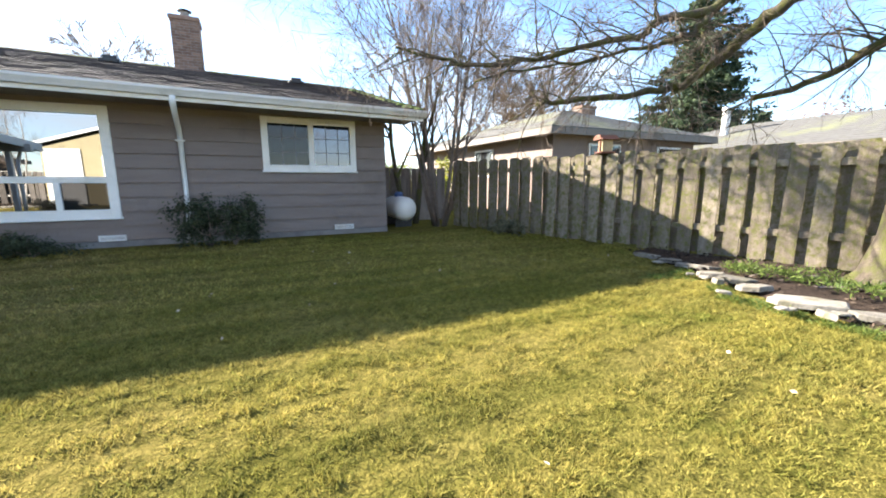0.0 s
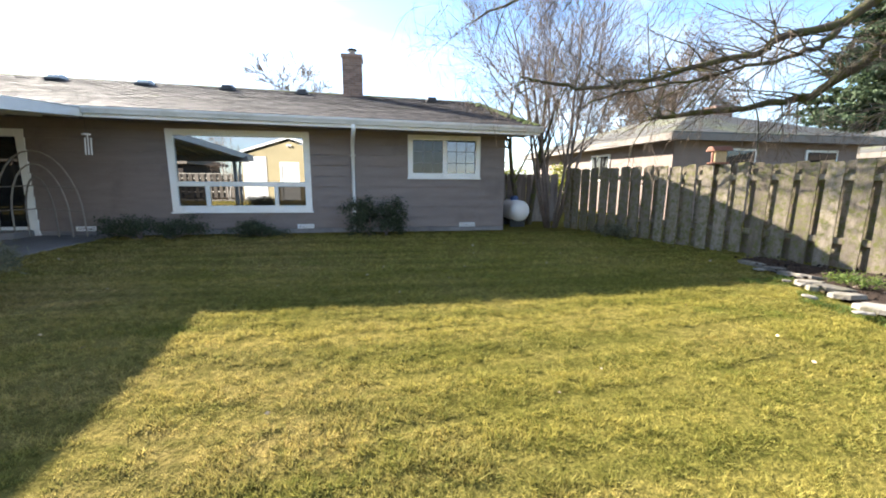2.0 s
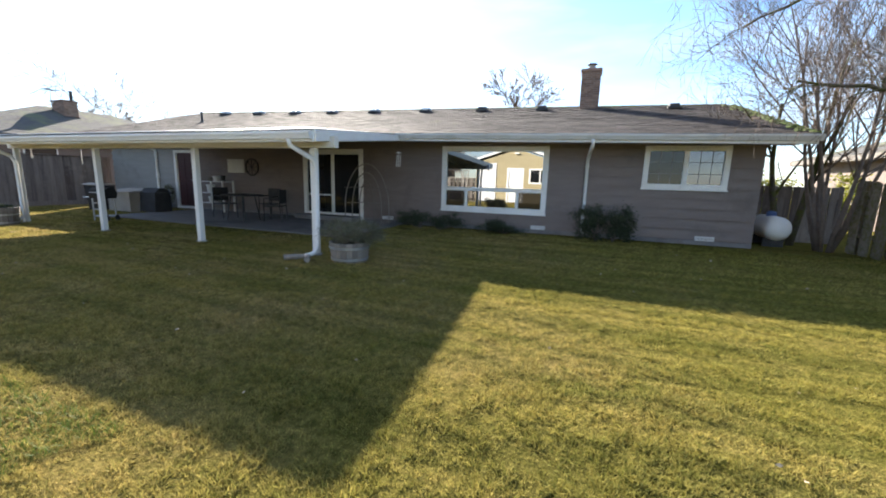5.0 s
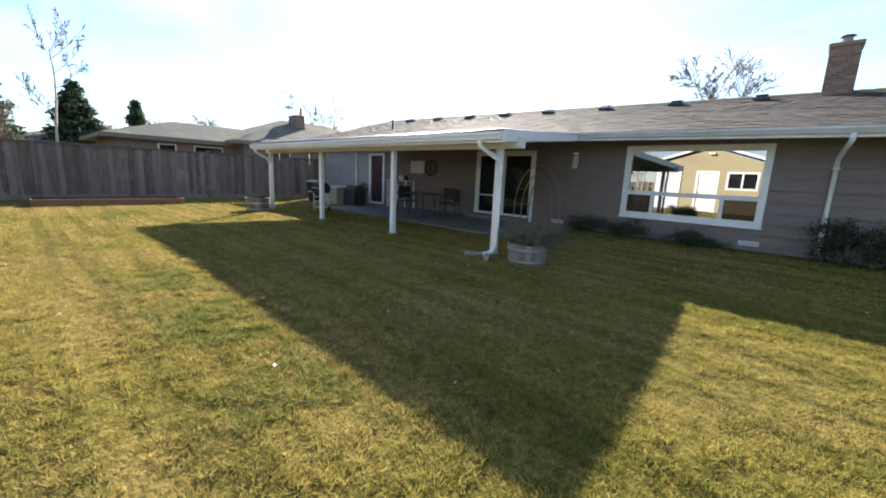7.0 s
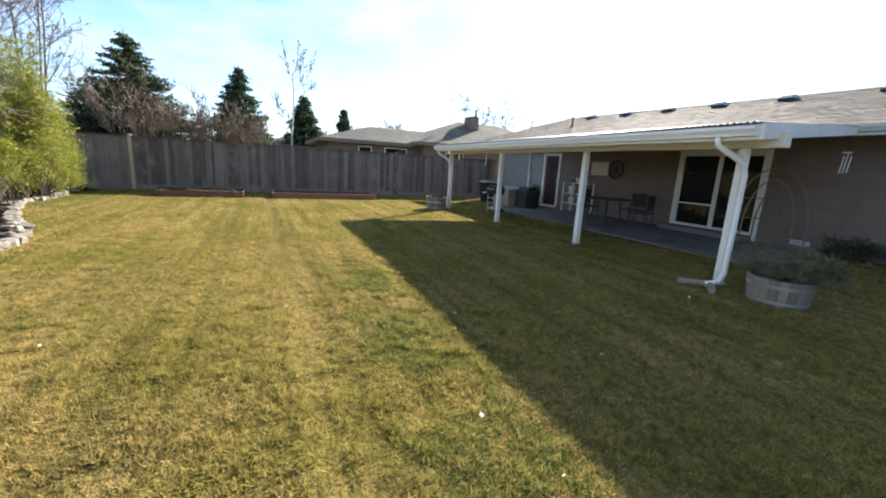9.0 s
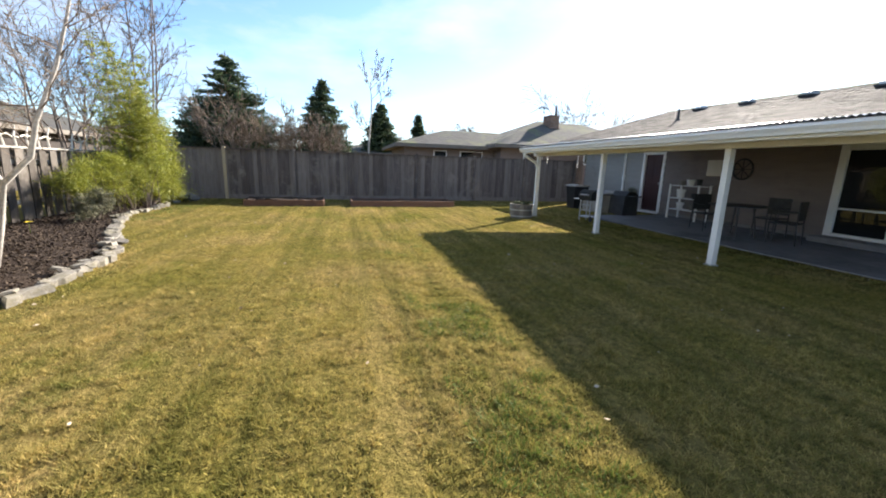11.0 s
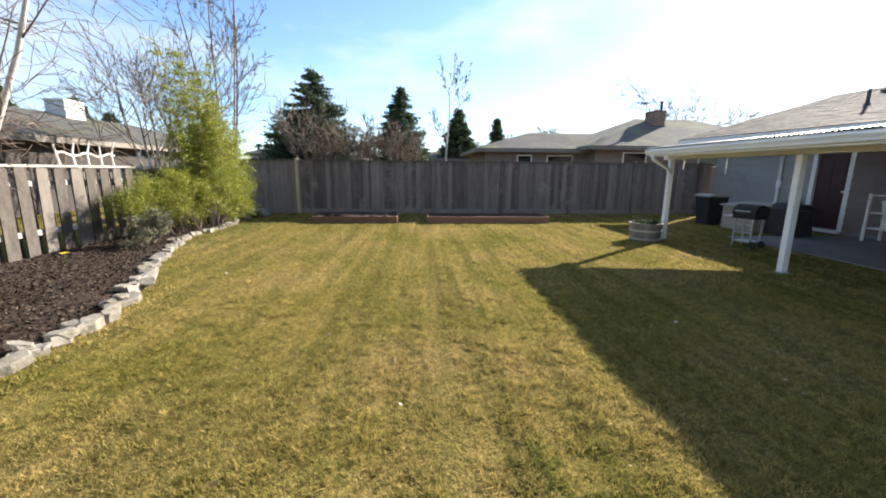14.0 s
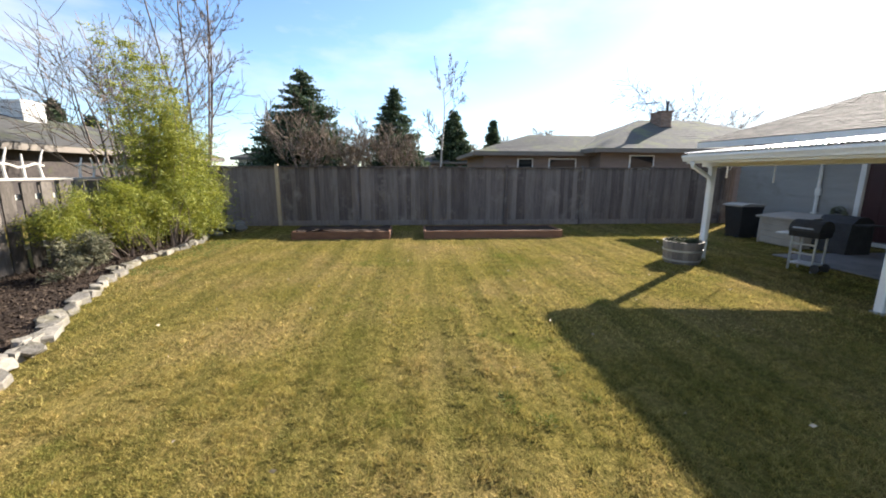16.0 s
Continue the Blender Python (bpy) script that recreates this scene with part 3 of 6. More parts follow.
def window_unit(name, x0, x1, z0, z1, label, bars, panes, w=0.065, y=WY, mat=M_TRIM):
    """A framed window; bars are (x0, z0, x1, z1) in the opening; panes are (x0, z0, x1, z1, material)."""
    t = thing(name, (x0, y, z0), label, "window", "", "structure")
    W, H = x1 - x0, z1 - z0
    f = part("window_frame", Geo().box(-0.05, -0.055, -0.05, w, 0.05, H + 0.05).box(W - w, -0.055, -0.05, W + 0.05, 0.05, H + 0.05)
             .box(w, -0.054, H - w, W - w, 0.05, H + 0.05).box(w, -0.054, -0.05, W - w, 0.05, w), mat, t)
    for b in bars:
        part("mullion", Geo().box(b[0], -0.042, b[1], b[2], 0.045, b[3]), mat, f)
    part("window_sill", Geo().box(-0.07, -0.085, -0.075, W + 0.07, -0.02, -0.045), mat, t)
    for p in panes:
        part("pane", Geo().box(p[0], 0.0, p[1], p[2], 0.008, p[3], c=0.001), p[4], t)
    return t


W, H = 1.60, 0.87
gr = []
for a, b in ((0.065, 0.76), (0.86, 1.54)):
    for k in (1, 2):
        xg = a + (b - a) * k / 3
        gr.append((xg - 0.007, 0.06, xg + 0.007, H - 0.06))
    gr += [(a, 0.29, b, 0.304), (a, 0.55, b, 0.564)]
win1 = window_unit("window_1", -0.26, 1.34, 1.29, 2.16, "white-framed sliding window with a muntin grid", [(0.76, 0.05, 0.86, H - 0.05)],
                   [(0.05, 0.05, 0.8, H - 0.05, M_GLASS_DAY), (0.8, 0.05, 1.55, H - 0.05, M_GLASS_DIM)])
for b in gr:
    part("muntin", Geo().box(b[0], -0.006, b[1], b[2], -0.002, b[3], c=0.001), M_MUNTIN, win1)
W, H = 2.76, 1.63
window_unit("window_2", -5.27, -2.51, 0.53, 2.16, "large white picture window reflecting a garage", [(0.06, 0.50, W - 0.06, 0.60), (0.62, 0.05, 0.70, 0.50), (2.02, 0.05, 2.10, 0.50)],
            [(0.05, 0.55, W - 0.05, H - 0.05, M_GLASS_MIRROR), (0.05, 0.05, 0.66, 0.55, M_GLASS_DAY), (0.66, 0.05, 2.06, 0.55, M_GLASS_MIRROR), (2.06, 0.05, W - 0.05, 0.55, M_GLASS_DAY)], w=0.085)
W, H = 2.1, 1.98
window_unit("door_1", -10.0, -7.9, 0.10, 2.08, "white-framed sliding patio door", [(1.0, 0.05, 1.10, H - 0.05), (0.06, 0.62, 1.0, 0.66)],
            [(0.05, 0.05, 1.05, H - 0.05, M_GLASS_DAY), (1.05, 0.05, 2.05, H - 0.05, M_GLASS_DAY)], w=0.10)
part("door_step", Geo().box(-10.0, 7.35, 0.02, -7.9, 7.84, 0.14, c=0.01), M_CONCRETE, house)
d2 = thing("door_2", (-15.85, WY, 0.06), "dark red back door in a white frame", "door", "", "structure")
part("door_frame", Geo().box(-0.07, -0.05, 0, 0.05, 0.08, 2.05).box(0.85, -0.05, 0, 0.97, 0.08, 2.05).box(0.05, -0.049, 1.95, 0.85, 0.08, 2.05), M_TRIM, d2)
leaf = part("door_leaf", Geo().box(0.05, 0.02, 0.02, 0.85, 0.06, 1.95), M_DOOR_RED, d2)
for a, b in ((0.12, 0.85), (1.0, 1.8)):
    part("door_panel", Geo().box(0.15, 0.008, a, 0.42, 0.024, b, c=0.008).box(0.48, 0.008, a, 0.75, 0.024, b, c=0.008), M_DOOR_RED, leaf)
part("door_handle", Geo().lathe([(0.012, 0), (0.03, 0.02), (0.03, 0.05), (0.01, 0.06)], (0, 0, 0), 12, pose(0.79, 0.02, 0.98, 90, 0, 0)), M_METAL, leaf, "round brass handle")
part("threshold", Geo().box(-0.02, -0.09, -0.06, 0.92, 0.02, 0.02), M_TRIM, d2)

# foundation vents
for x, w in ((1.1, 0.38), (-2.62, 0.36), (-7.0, 0.36)):
    v = thing("foundation_vent", (x, WY - 0.03, 0.10), "small white foundation vent at the wall base", "vent", "foundation vents")
    part("vent_frame", Geo().box(-w / 2, -0.035, 0, w / 2, 0.0, 0.02).box(-w / 2, -0.035, 0.075, w / 2, 0.0, 0.095).box(-w / 2, -0.034, 0.02, -w / 2 + 0.02, 0, 0.075).box(w / 2 - 0.02, -0.034, 0.02, w / 2, 0, 0.075), M_TRIM, v)
    for k in range(3):
        part("slat", Geo().box(-w / 2 + 0.02, -0.03, 0.024 + 0.018 * k, w / 2 - 0.02, -0.006, 0.034 + 0.018 * k, c=0.002), M_TRIM, v)

# ---------- chimney and roof vents ----------


def chimney(name, x, y, z0, w, d, h, label, brick, cap_stack=True):
    t = thing(name, (x, y, z0), label, "chimney")
    part("core", Geo().box(-w / 2 + 0.012, -d / 2 + 0.012, 0, w / 2 - 0.012, d / 2 - 0.012, h - 0.02), M_MORTAR, t)
    bl, bh = 0.2, 0.065
    mesh = Geo().box(-bl / 2 + 0.005, -0.04, 0, bl / 2 - 0.005, 0.04, bh - 0.01, c=0.006).mesh("brick", brick)
    for r in range(int((h - 0.12) / bh)):
        zz = r * bh
        for s in (-1, 1):
            for axis, ext, off in ((0, w, d), (1, d, w)):
                n = max(1, round(ext / bl))
                step = ext / n
                ends = [i * step for i in range(n + 1)] if r % 2 else [0] + [(i + 0.5) * step for i in range(n)] + [ext]
                for e0, e1 in zip(ends, ends[1:]):
                    c = (e0 + e1) / 2 - ext / 2
                    sc = Matrix.Diagonal(((e1 - e0) / bl, 1, 1, 1))
                    if axis == 0:
                        m = pose(c, s * (off / 2 - 0.04), zz) @ sc
                    else:
                        m = pose(s * (off / 2 - 0.042), c, zz, 0, 0, 90) @ sc
                    piece("brick", mesh, t, m)
    part("crown", Geo().box(-w / 2 - 0.03, -d / 2 - 0.03, h - 0.13, w / 2 + 0.03, d / 2 + 0.03, h - 0.02, c=0.02), brick, t)
    if cap_stack:
        f = part("flue", Geo().lathe([(0.15, 0), (0.13, 0.08), (0.10, 0.10), (0.10, 0.17)], (0, 0, h - 0.02), 14), M_MORTAR, t)
        part("rain_cap", Geo().lathe([(0.05, 0.17), (0.16, 0.185), (0.15, 0.205), (0.02, 0.24)], (0, 0, h - 0.02), 14), M_DARKMETAL, f)
    part("flashing", Geo().box(-w / 2 - 0.06, -d / 2 - 0.06, -0.2, w / 2 + 0.06, d / 2 + 0.06, 0.07), M_DARKMETAL, t)
    return t


chimney("chimney", -1.72, 12.25, 3.68, 0.60, 0.62, 1.36, "square brown brick chimney on the roof ridge", M_BRICK)

vent_mesh = None
for i, x in enumerate((0.75, -3.2, -5.3, -7.5, -9.7, -11.7, -13.6, -15.6, -17.6)):
    y = 11.8
    v = thing("roof_vent", (x, y, roof_z(x, y)), "low dark metal roof vent near the ridge", "roof vent", "roof vents")
    part("hood", Geo().prism([(-0.13, -0.17, 0.03), (-0.13, -0.17, 0.12), (-0.13, 0.0, 0.16), (-0.13, 0.2, 0.13), (-0.13, 0.2, 0.03)], (0.26, 0, 0)), M_METAL if i > 2 else M_DARKMETAL, v)
    part("flange", Geo().box(-0.19, -0.24, -0.03, 0.19, 0.22, 0.035), M_DARKMETAL, v)
vp = thing("vent_pipe", (-16.2, 9.4, roof_z(-16.2, 9.4)), "thin dark plumbing vent pipe on the roof", "pipe")
part("pipe", Geo().tube([(0, 0, -0.05), (0, 0, 0.42)], [0.04, 0.04], 10), M_DARKMETAL, vp)
part("collar", Geo().lathe([(0.12, -0.04), (0.06, 0.06), (0.045, 0.1)], (0, 0, 0), 12), M_DARKMETAL, vp)

# ---------- patio cover ----------
PX0, PX1, PX1B, PY = -14.25, -5.27, -6.25, 2.42
PZ = 1.93
cover = thing("patio_cover", (0, 0, 0), "white patio cover with corrugated roof on four posts", "patio cover")
part("roof_deck", Geo().prism([(PX0, PY, PZ - 0.02), (PX1, PY, PZ - 0.02), (PX1B, 7.3, 2.40), (PX0 - 0.3, 7.3, 2.40)], (0, 0, 0.05)), M_TRIM, cover)
g = Geo()
n = 640
for i in range(n + 1):
    a = i / n
    h = 0.010 * math.sin(a * 2 * math.pi * 128)
    xf, xb = PX0 - 0.02 + (PX1 - PX0 + 0.04) * a, PX0 - 0.32 + (PX1B - PX0 + 0.34) * a
    g.v += [(xf, PY - 0.09, PZ + 0.06 + h), (xb, 7.45, 2.465 + h)]
g.f = [(2 * i, 2 * i + 2, 2 * i + 3, 2 * i + 1) for i in range(n)]
part("corrugated_sheet", g, M_METAL, cover, "shiny corrugated roofing sheet", smooth=True)
part("beam", Geo().box(-14.5, 2.88, 1.755, -5.24, 3.0, 1.94, c=0.008), M_CREAM, cover, "cream painted beam")
for k in range(16):
    x = -14.1 + k * 0.585
    ye = 7.28 if x < PX1B - 0.06 else PY + (7.28 - PY) * (PX1 - 0.06 - x) / (PX1 - PX1B)
    ze = PZ - 0.022 + (2.37 - PZ + 0.022) * (ye - PY) / (7.28 - PY)
    if ye > PY + 0.3:
        part("rafter", Geo().prism([(x, PY + 0.06, PZ - 0.10), (x, PY + 0.06, PZ - 0.022), (x, ye, ze), (x, ye, ze - 0.08)], (0.045, 0, 0)), M_CREAM, cover)
part("front_fascia", Geo().box(PX0, PY - 0.02, PZ - 0.125, PX1, PY + 0.02, PZ + 0.045), M_TRIM, cover)
g = Geo()
prof = [(-0.022, 0.045), (-0.115, 0.05), (-0.12, 0.02), (-0.095, -0.02), (-0.085, -0.055), (-0.022, -0.06)]
n = len(prof)
for x in (PX0 - 0.03, PX1 + 0.0):
    g.v.extend((x, PY + py, PZ + pz - 0.03) for py, pz in prof)
g.f = [(i, (i + 1) % n, n + (i + 1) % n, n + i) for i in range(n)] + [tuple(range(n - 1, -1, -1)), tuple(range(n, 2 * n))]
part("gutter", g, M_TRIM, cover)
g = Geo().prism([(PX1, PY, PZ - 0.12), (PX1, PY, PZ + 0.055), (PX1B, 7.2, 2.465), (PX1B, 7.2, 2.30)], (0.04, 0.0, 0))
part("side_fascia", g, M_TRIM, cover)
g = Geo().prism([(PX0 - 0.04, PY, PZ - 0.12), (PX0 - 0.04, PY, PZ + 0.055), (PX0 - 0.34, 7.3, 2.465), (PX0 - 0.34, 7.3, 2.30)], (0.04, 0.0, 0))
part("side_fascia", g, M_TRIM, cover)
for x in (-14.29, -11.30, -8.38, -5.68):
    p = part("post", Geo().box(x - 0.05, 2.89, 0.02, x + 0.05, 2.99, 1.757, c=0.008), M_TRIM, cover, "white square post")
    part("base_plate", Geo().box(x - 0.07, 2.87, -0.03, x + 0.07, 3.01, 0.022), M_METAL, p)
for x, s in ((-14.16, -1), (-5.58, 1)):
    g = Geo()
    g.tube([(x - 0.1 * s, PY - 0.05, PZ - 0.08), (x - 0.1 * s, PY - 0.04, PZ - 0.17), (x, 2.78, PZ - 0.36), (x, 2.845, PZ - 0.5), (x, 2.845, 0.16), (x, 2.74, 0.06), (x - 0.02, 2.55, 0.04)], [0.038] * 7, 8)
    part("downspout", g, M_TRIM, cover, "white downspout beside the post", smooth=True)
for a in (-0.25, 0.2):
    part("drain_arm", Geo().tube([(-5.6, 2.62, 0.035), (-5.6 + a, 2.35, 0.035)], [0.04, 0.045], 8), M_BARREL, cover, "grey splash drain at the post foot")
structure("patio", Geo().box(-14.6, 4.7, -0.08, -6.4, 7.9, 0.02, c=0.01), M_CONCRETE, "dim grey concrete patio slab", "patio")

# ---------- fences ----------


def alternating_fence(name, p0, p1, height, label, board_w, gap, seed, mat, rail_mat=None, rails=(0.42, 1.28), lean=0.0, post_every=12, tall=()):
    """Board fence: boards alternately on both faces of the rails."""
    p0, p1 = Vector((*p0, 0)), Vector((*p1, 0))
    L = (p1 - p0).length
    t = tagged(new(name), label, "fence")
    t.matrix_world = pose(p0.x, p0.y, 0, 0, 0, math.degrees(math.atan2(p1.y - p0.y, p1.x - p0.x)))
    r = random.Random(seed)
    meshes = []
    for k in range(4):
        g, wk = Geo(), board_w * r.uniform(0.93, 1.05)
        c = 0.02
        z1 = height
        g.prism([(-wk / 2, -0.011, 0.02), (wk / 2, -0.011, 0.02), (wk / 2, -0.011, z1 - c * r.uniform(0, 2)), (wk / 2 - c, -0.011, z1), (-wk / 2 + c, -0.011, z1 - 0.01), (-wk / 2, -0.011, z1 - c * r.uniform(0.5, 2))], (0, 0.022, 0))
        meshes.append(g.mesh("board", mat))
    for z in rails:
        part("rail", Geo().box(0, -0.037, z - 0.045, L, 0.037, z + 0.045), rail_mat or mat, t)
    step = board_w + gap
    n = int(L / step)
    for i in range(n + 1):
        x = i * step
        for side in (1, -1):
            xx = x if side < 0 else x + step / 2
            if xx > L:
                continue
            piece("board", r.choice(meshes), t, pose(xx, side * 0.05, r.uniform(-0.02, 0.02), lean * side, r.uniform(-1, 1), 0))
        if i % post_every == 0:
            part("post", Geo().box(x - 0.05, -0.055, 0, x + 0.05, 0.055, height + 0.03), mat, t)
    return t


# the near side (-y side of its own line) faces the yard
alternating_fence("board_fence", (3.86, 8.2), (6.55, -1.2), 1.50, "mossy weathered cedar board fence with staggered boards", 0.18, 0.105, 5, M_BARK_FENCE, rails=(0.40, 1.27))
alternating_fence("board_fence", (-17.6, -8.95), (-7.6, -8.75), 1.47, "weathered grey board fence with pale rails", 0.205, 0.13, 6, M_FENCE_LEFT, M_RAIL_WHITE, rails=(0.42, 1.22), lean=-1.5)
lf_cap = thing("cap_rail", (0, 0, 0), "pale top rail along the board fence", "rail")
part("board", Geo().box(-17.6, -8.93, 1.48, -7.6, -8.81, 1.52), M_RAIL_WHITE, lf_cap)

bf = thing("back_fence", (-19.6, 0, 0), "tall old brown cedar fence with capped panels", "fence")
r = random.Random(8)
bmesh_boards = [Geo().box(-0.012, -0.068, 0, 0.012, 0.068, 1.62, c=0.004).mesh("board", M_FENCE_BACK) for k in range(2)]
y = -9.6
while y < 7.9:
    piece("board", r.choice(bmesh_boards), bf, pose(r.uniform(-0.006, 0.006), y, 0.15 + r.uniform(-0.01, 0.01), 0, 0, r.uniform(-2, 2)))
    y += 0.1395
part("kick_board", Geo().box(-0.03, -9.6, 0, 0.035, 7.9, 0.16), M_FENCE_BACK, bf, "dark kick board at the ground")
part("rail", Geo().box(-0.06, -9.6, 1.62, -0.012, 7.9, 1.71), M_FENCE_BACK, bf)
part("rail", Geo().box(-0.06, -9.6, 0.35, -0.012, 7.9, 0.44), M_FENCE_BACK, bf)
part("cap", Geo().box(-0.08, -9.6, 1.775, 0.08, 7.9, 1.81), M_FENCE_BACK, bf)
for k, yy in enumerate((-9.0, -6.7, -4.35, -2.1, 0.3, 2.75, 5.05, 7.5)):
    part("post", Geo().box(0.0, yy - 0.05, 0, 0.09, yy + 0.05, 1.86), M_FENCE_PALE if k == 1 else M_FENCE_BACK, bf)
# far right return of the yard fence beside the house
side_fence = thing("side_fence", (2.05, 9.6, 0), "dark weathered fence behind the propane tank", "fence")
mesh = Geo().box(-0.07, -0.012, 0, 0.07, 0.012, 1.35, c=0.004).mesh("board", M_FENCE_BACK)
for k in range(14):
    piece("board", mesh, side_fence, pose(0.08 + 0.145 * k, 0, 0.03, 0, r.uniform(-1, 1), 0))
part("rail", Geo().box(0, 0.012, 1.1, 2.1, 0.05, 1.19), M_FENCE_BACK, side_fence)
part("rail", Geo().box(0, 0.012, 0.3, 2.1, 0.05, 0.39), M_FENCE_BACK, side_fence)
for x in (-0.0, 2.1):
    part("post", Geo().box(x - 0.045, 0.012, 0, x + 0.045, 0.10, 1.4), M_FENCE_BACK, side_fence)

# ---------- garage behind the walk ----------
garage = thing("garage", (-0.22, 0, 0), "tan gabled garage with white door and window", "garage")
GY = -6.3
g = Geo()
wall_blocks(g, -8.15, -3.0, GY - 0.14, GY, 0, 2.45, [(-6.1, -5.2, 0.0, 2.08), (-4.75, -3.55, 1.27, 2.05)])
g.prism([(-8.15, GY - 0.14, 2.45), (-3.0, GY - 0.14, 2.45), (-5.6, GY - 0.14, 3.28)], (0, 0.14, 0))
g.box(-8.15, -9.4, 0, -8.0, GY - 0.14, 2.45).box(-3.15, -9.4, 0, -3.0, GY - 0.14, 2.45).box(-8.0, -9.4, 0, -3.15, -9.26, 2.45)
part("wall", g, M_TAN, garage)
g = Geo()
g.prism([(-8.65, -9.5, 2.44), (-5.6, -9.5, 3.42), (-5.6, -9.5, 3.50), (-8.65, -9.5, 2.52)], (0, 3.35, 0))
g.prism([(-2.55, -9.5, 2.44), (-5.6, -9.5, 3.42), (-5.6, -9.5, 3.50), (-2.55, -9.5, 2.52)], (0, 3.35, 0))
part("roof", g, M_GREY_SHINGLE, garage)
for s in (-1, 1):
    xe = -5.6 + s * 3.07
    part("rake_board", Geo().prism([(xe, -6.16, 2.42), (-5.6, -6.16, 3.40), (-5.6, -6.16, 3.53), (xe, -6.16, 2.55)], (0, 0.03, 0)), M_TRIM, garage, "white gable trim")
gd = part("door", Geo().box(-6.06, GY - 0.08, 0.03, -5.24, GY - 0.03, 2.03), M_TRIM, garage, "white garage side door")
part("frame", Geo().box(-6.17, GY - 0.10, 0, -6.06, GY + 0.02, 2.14).box(-5.24, GY - 0.10, 0, -5.13, GY + 0.02, 2.14).box(-6.06, GY - 0.10, 2.03, -5.24, GY + 0.019, 2.14), M_TRIM, gd)
part("handle", Geo().lathe([(0.012, 0), (0.03, 0.02), (0.03, 0.05)], (0, 0, 0), 10, pose(-5.98, GY - 0.03, 1.0, -90, 0, 0)), M_DARKMETAL, gd)
gw = part("window", Geo().box(-4.82, GY - 0.08, 1.2, -4.72, GY + 0.03, 2.12).box(-3.58, GY - 0.08, 1.2, -3.48, GY + 0.03, 2.12).box(-4.72, GY - 0.08, 2.02, -3.58, GY + 0.03, 2.12).box(-4.72, GY - 0.08, 1.2, -3.58, GY + 0.03, 1.30).box(-4.19, GY - 0.07, 1.3, -4.11, GY + 0.02, 2.02), M_TRIM, garage)
part("pane", Geo().box(-4.72, GY - 0.05, 1.3, -3.58, GY - 0.04, 2.02, c=0.001), M_GLASS_DAY, gw)
part("white_panel", Geo().box(-8.08, GY + 0.003, 0.05, -6.85, GY + 0.05, 2.42), M_WHITEBRICK, garage, "white lattice panel on the wall")
lampg = part("flood_light", Geo().box(-5.72, GY, 2.98, -5.48, GY + 0.08, 3.06).lathe([(0.03, 0), (0.06, 0.08), (0.06, 0.1)], (0, 0, 0), 10, pose(-5.67, GY + 0.06, 3.0, -70, 0, 0)).lathe([(0.03, 0), (0.06, 0.08), (0.06, 0.1)], (0, 0, 0), 10, pose(-5.53, GY + 0.06, 3.0, -70, 0, 0)), M_TRIM, garage)

# ---------- neighbouring houses ----------


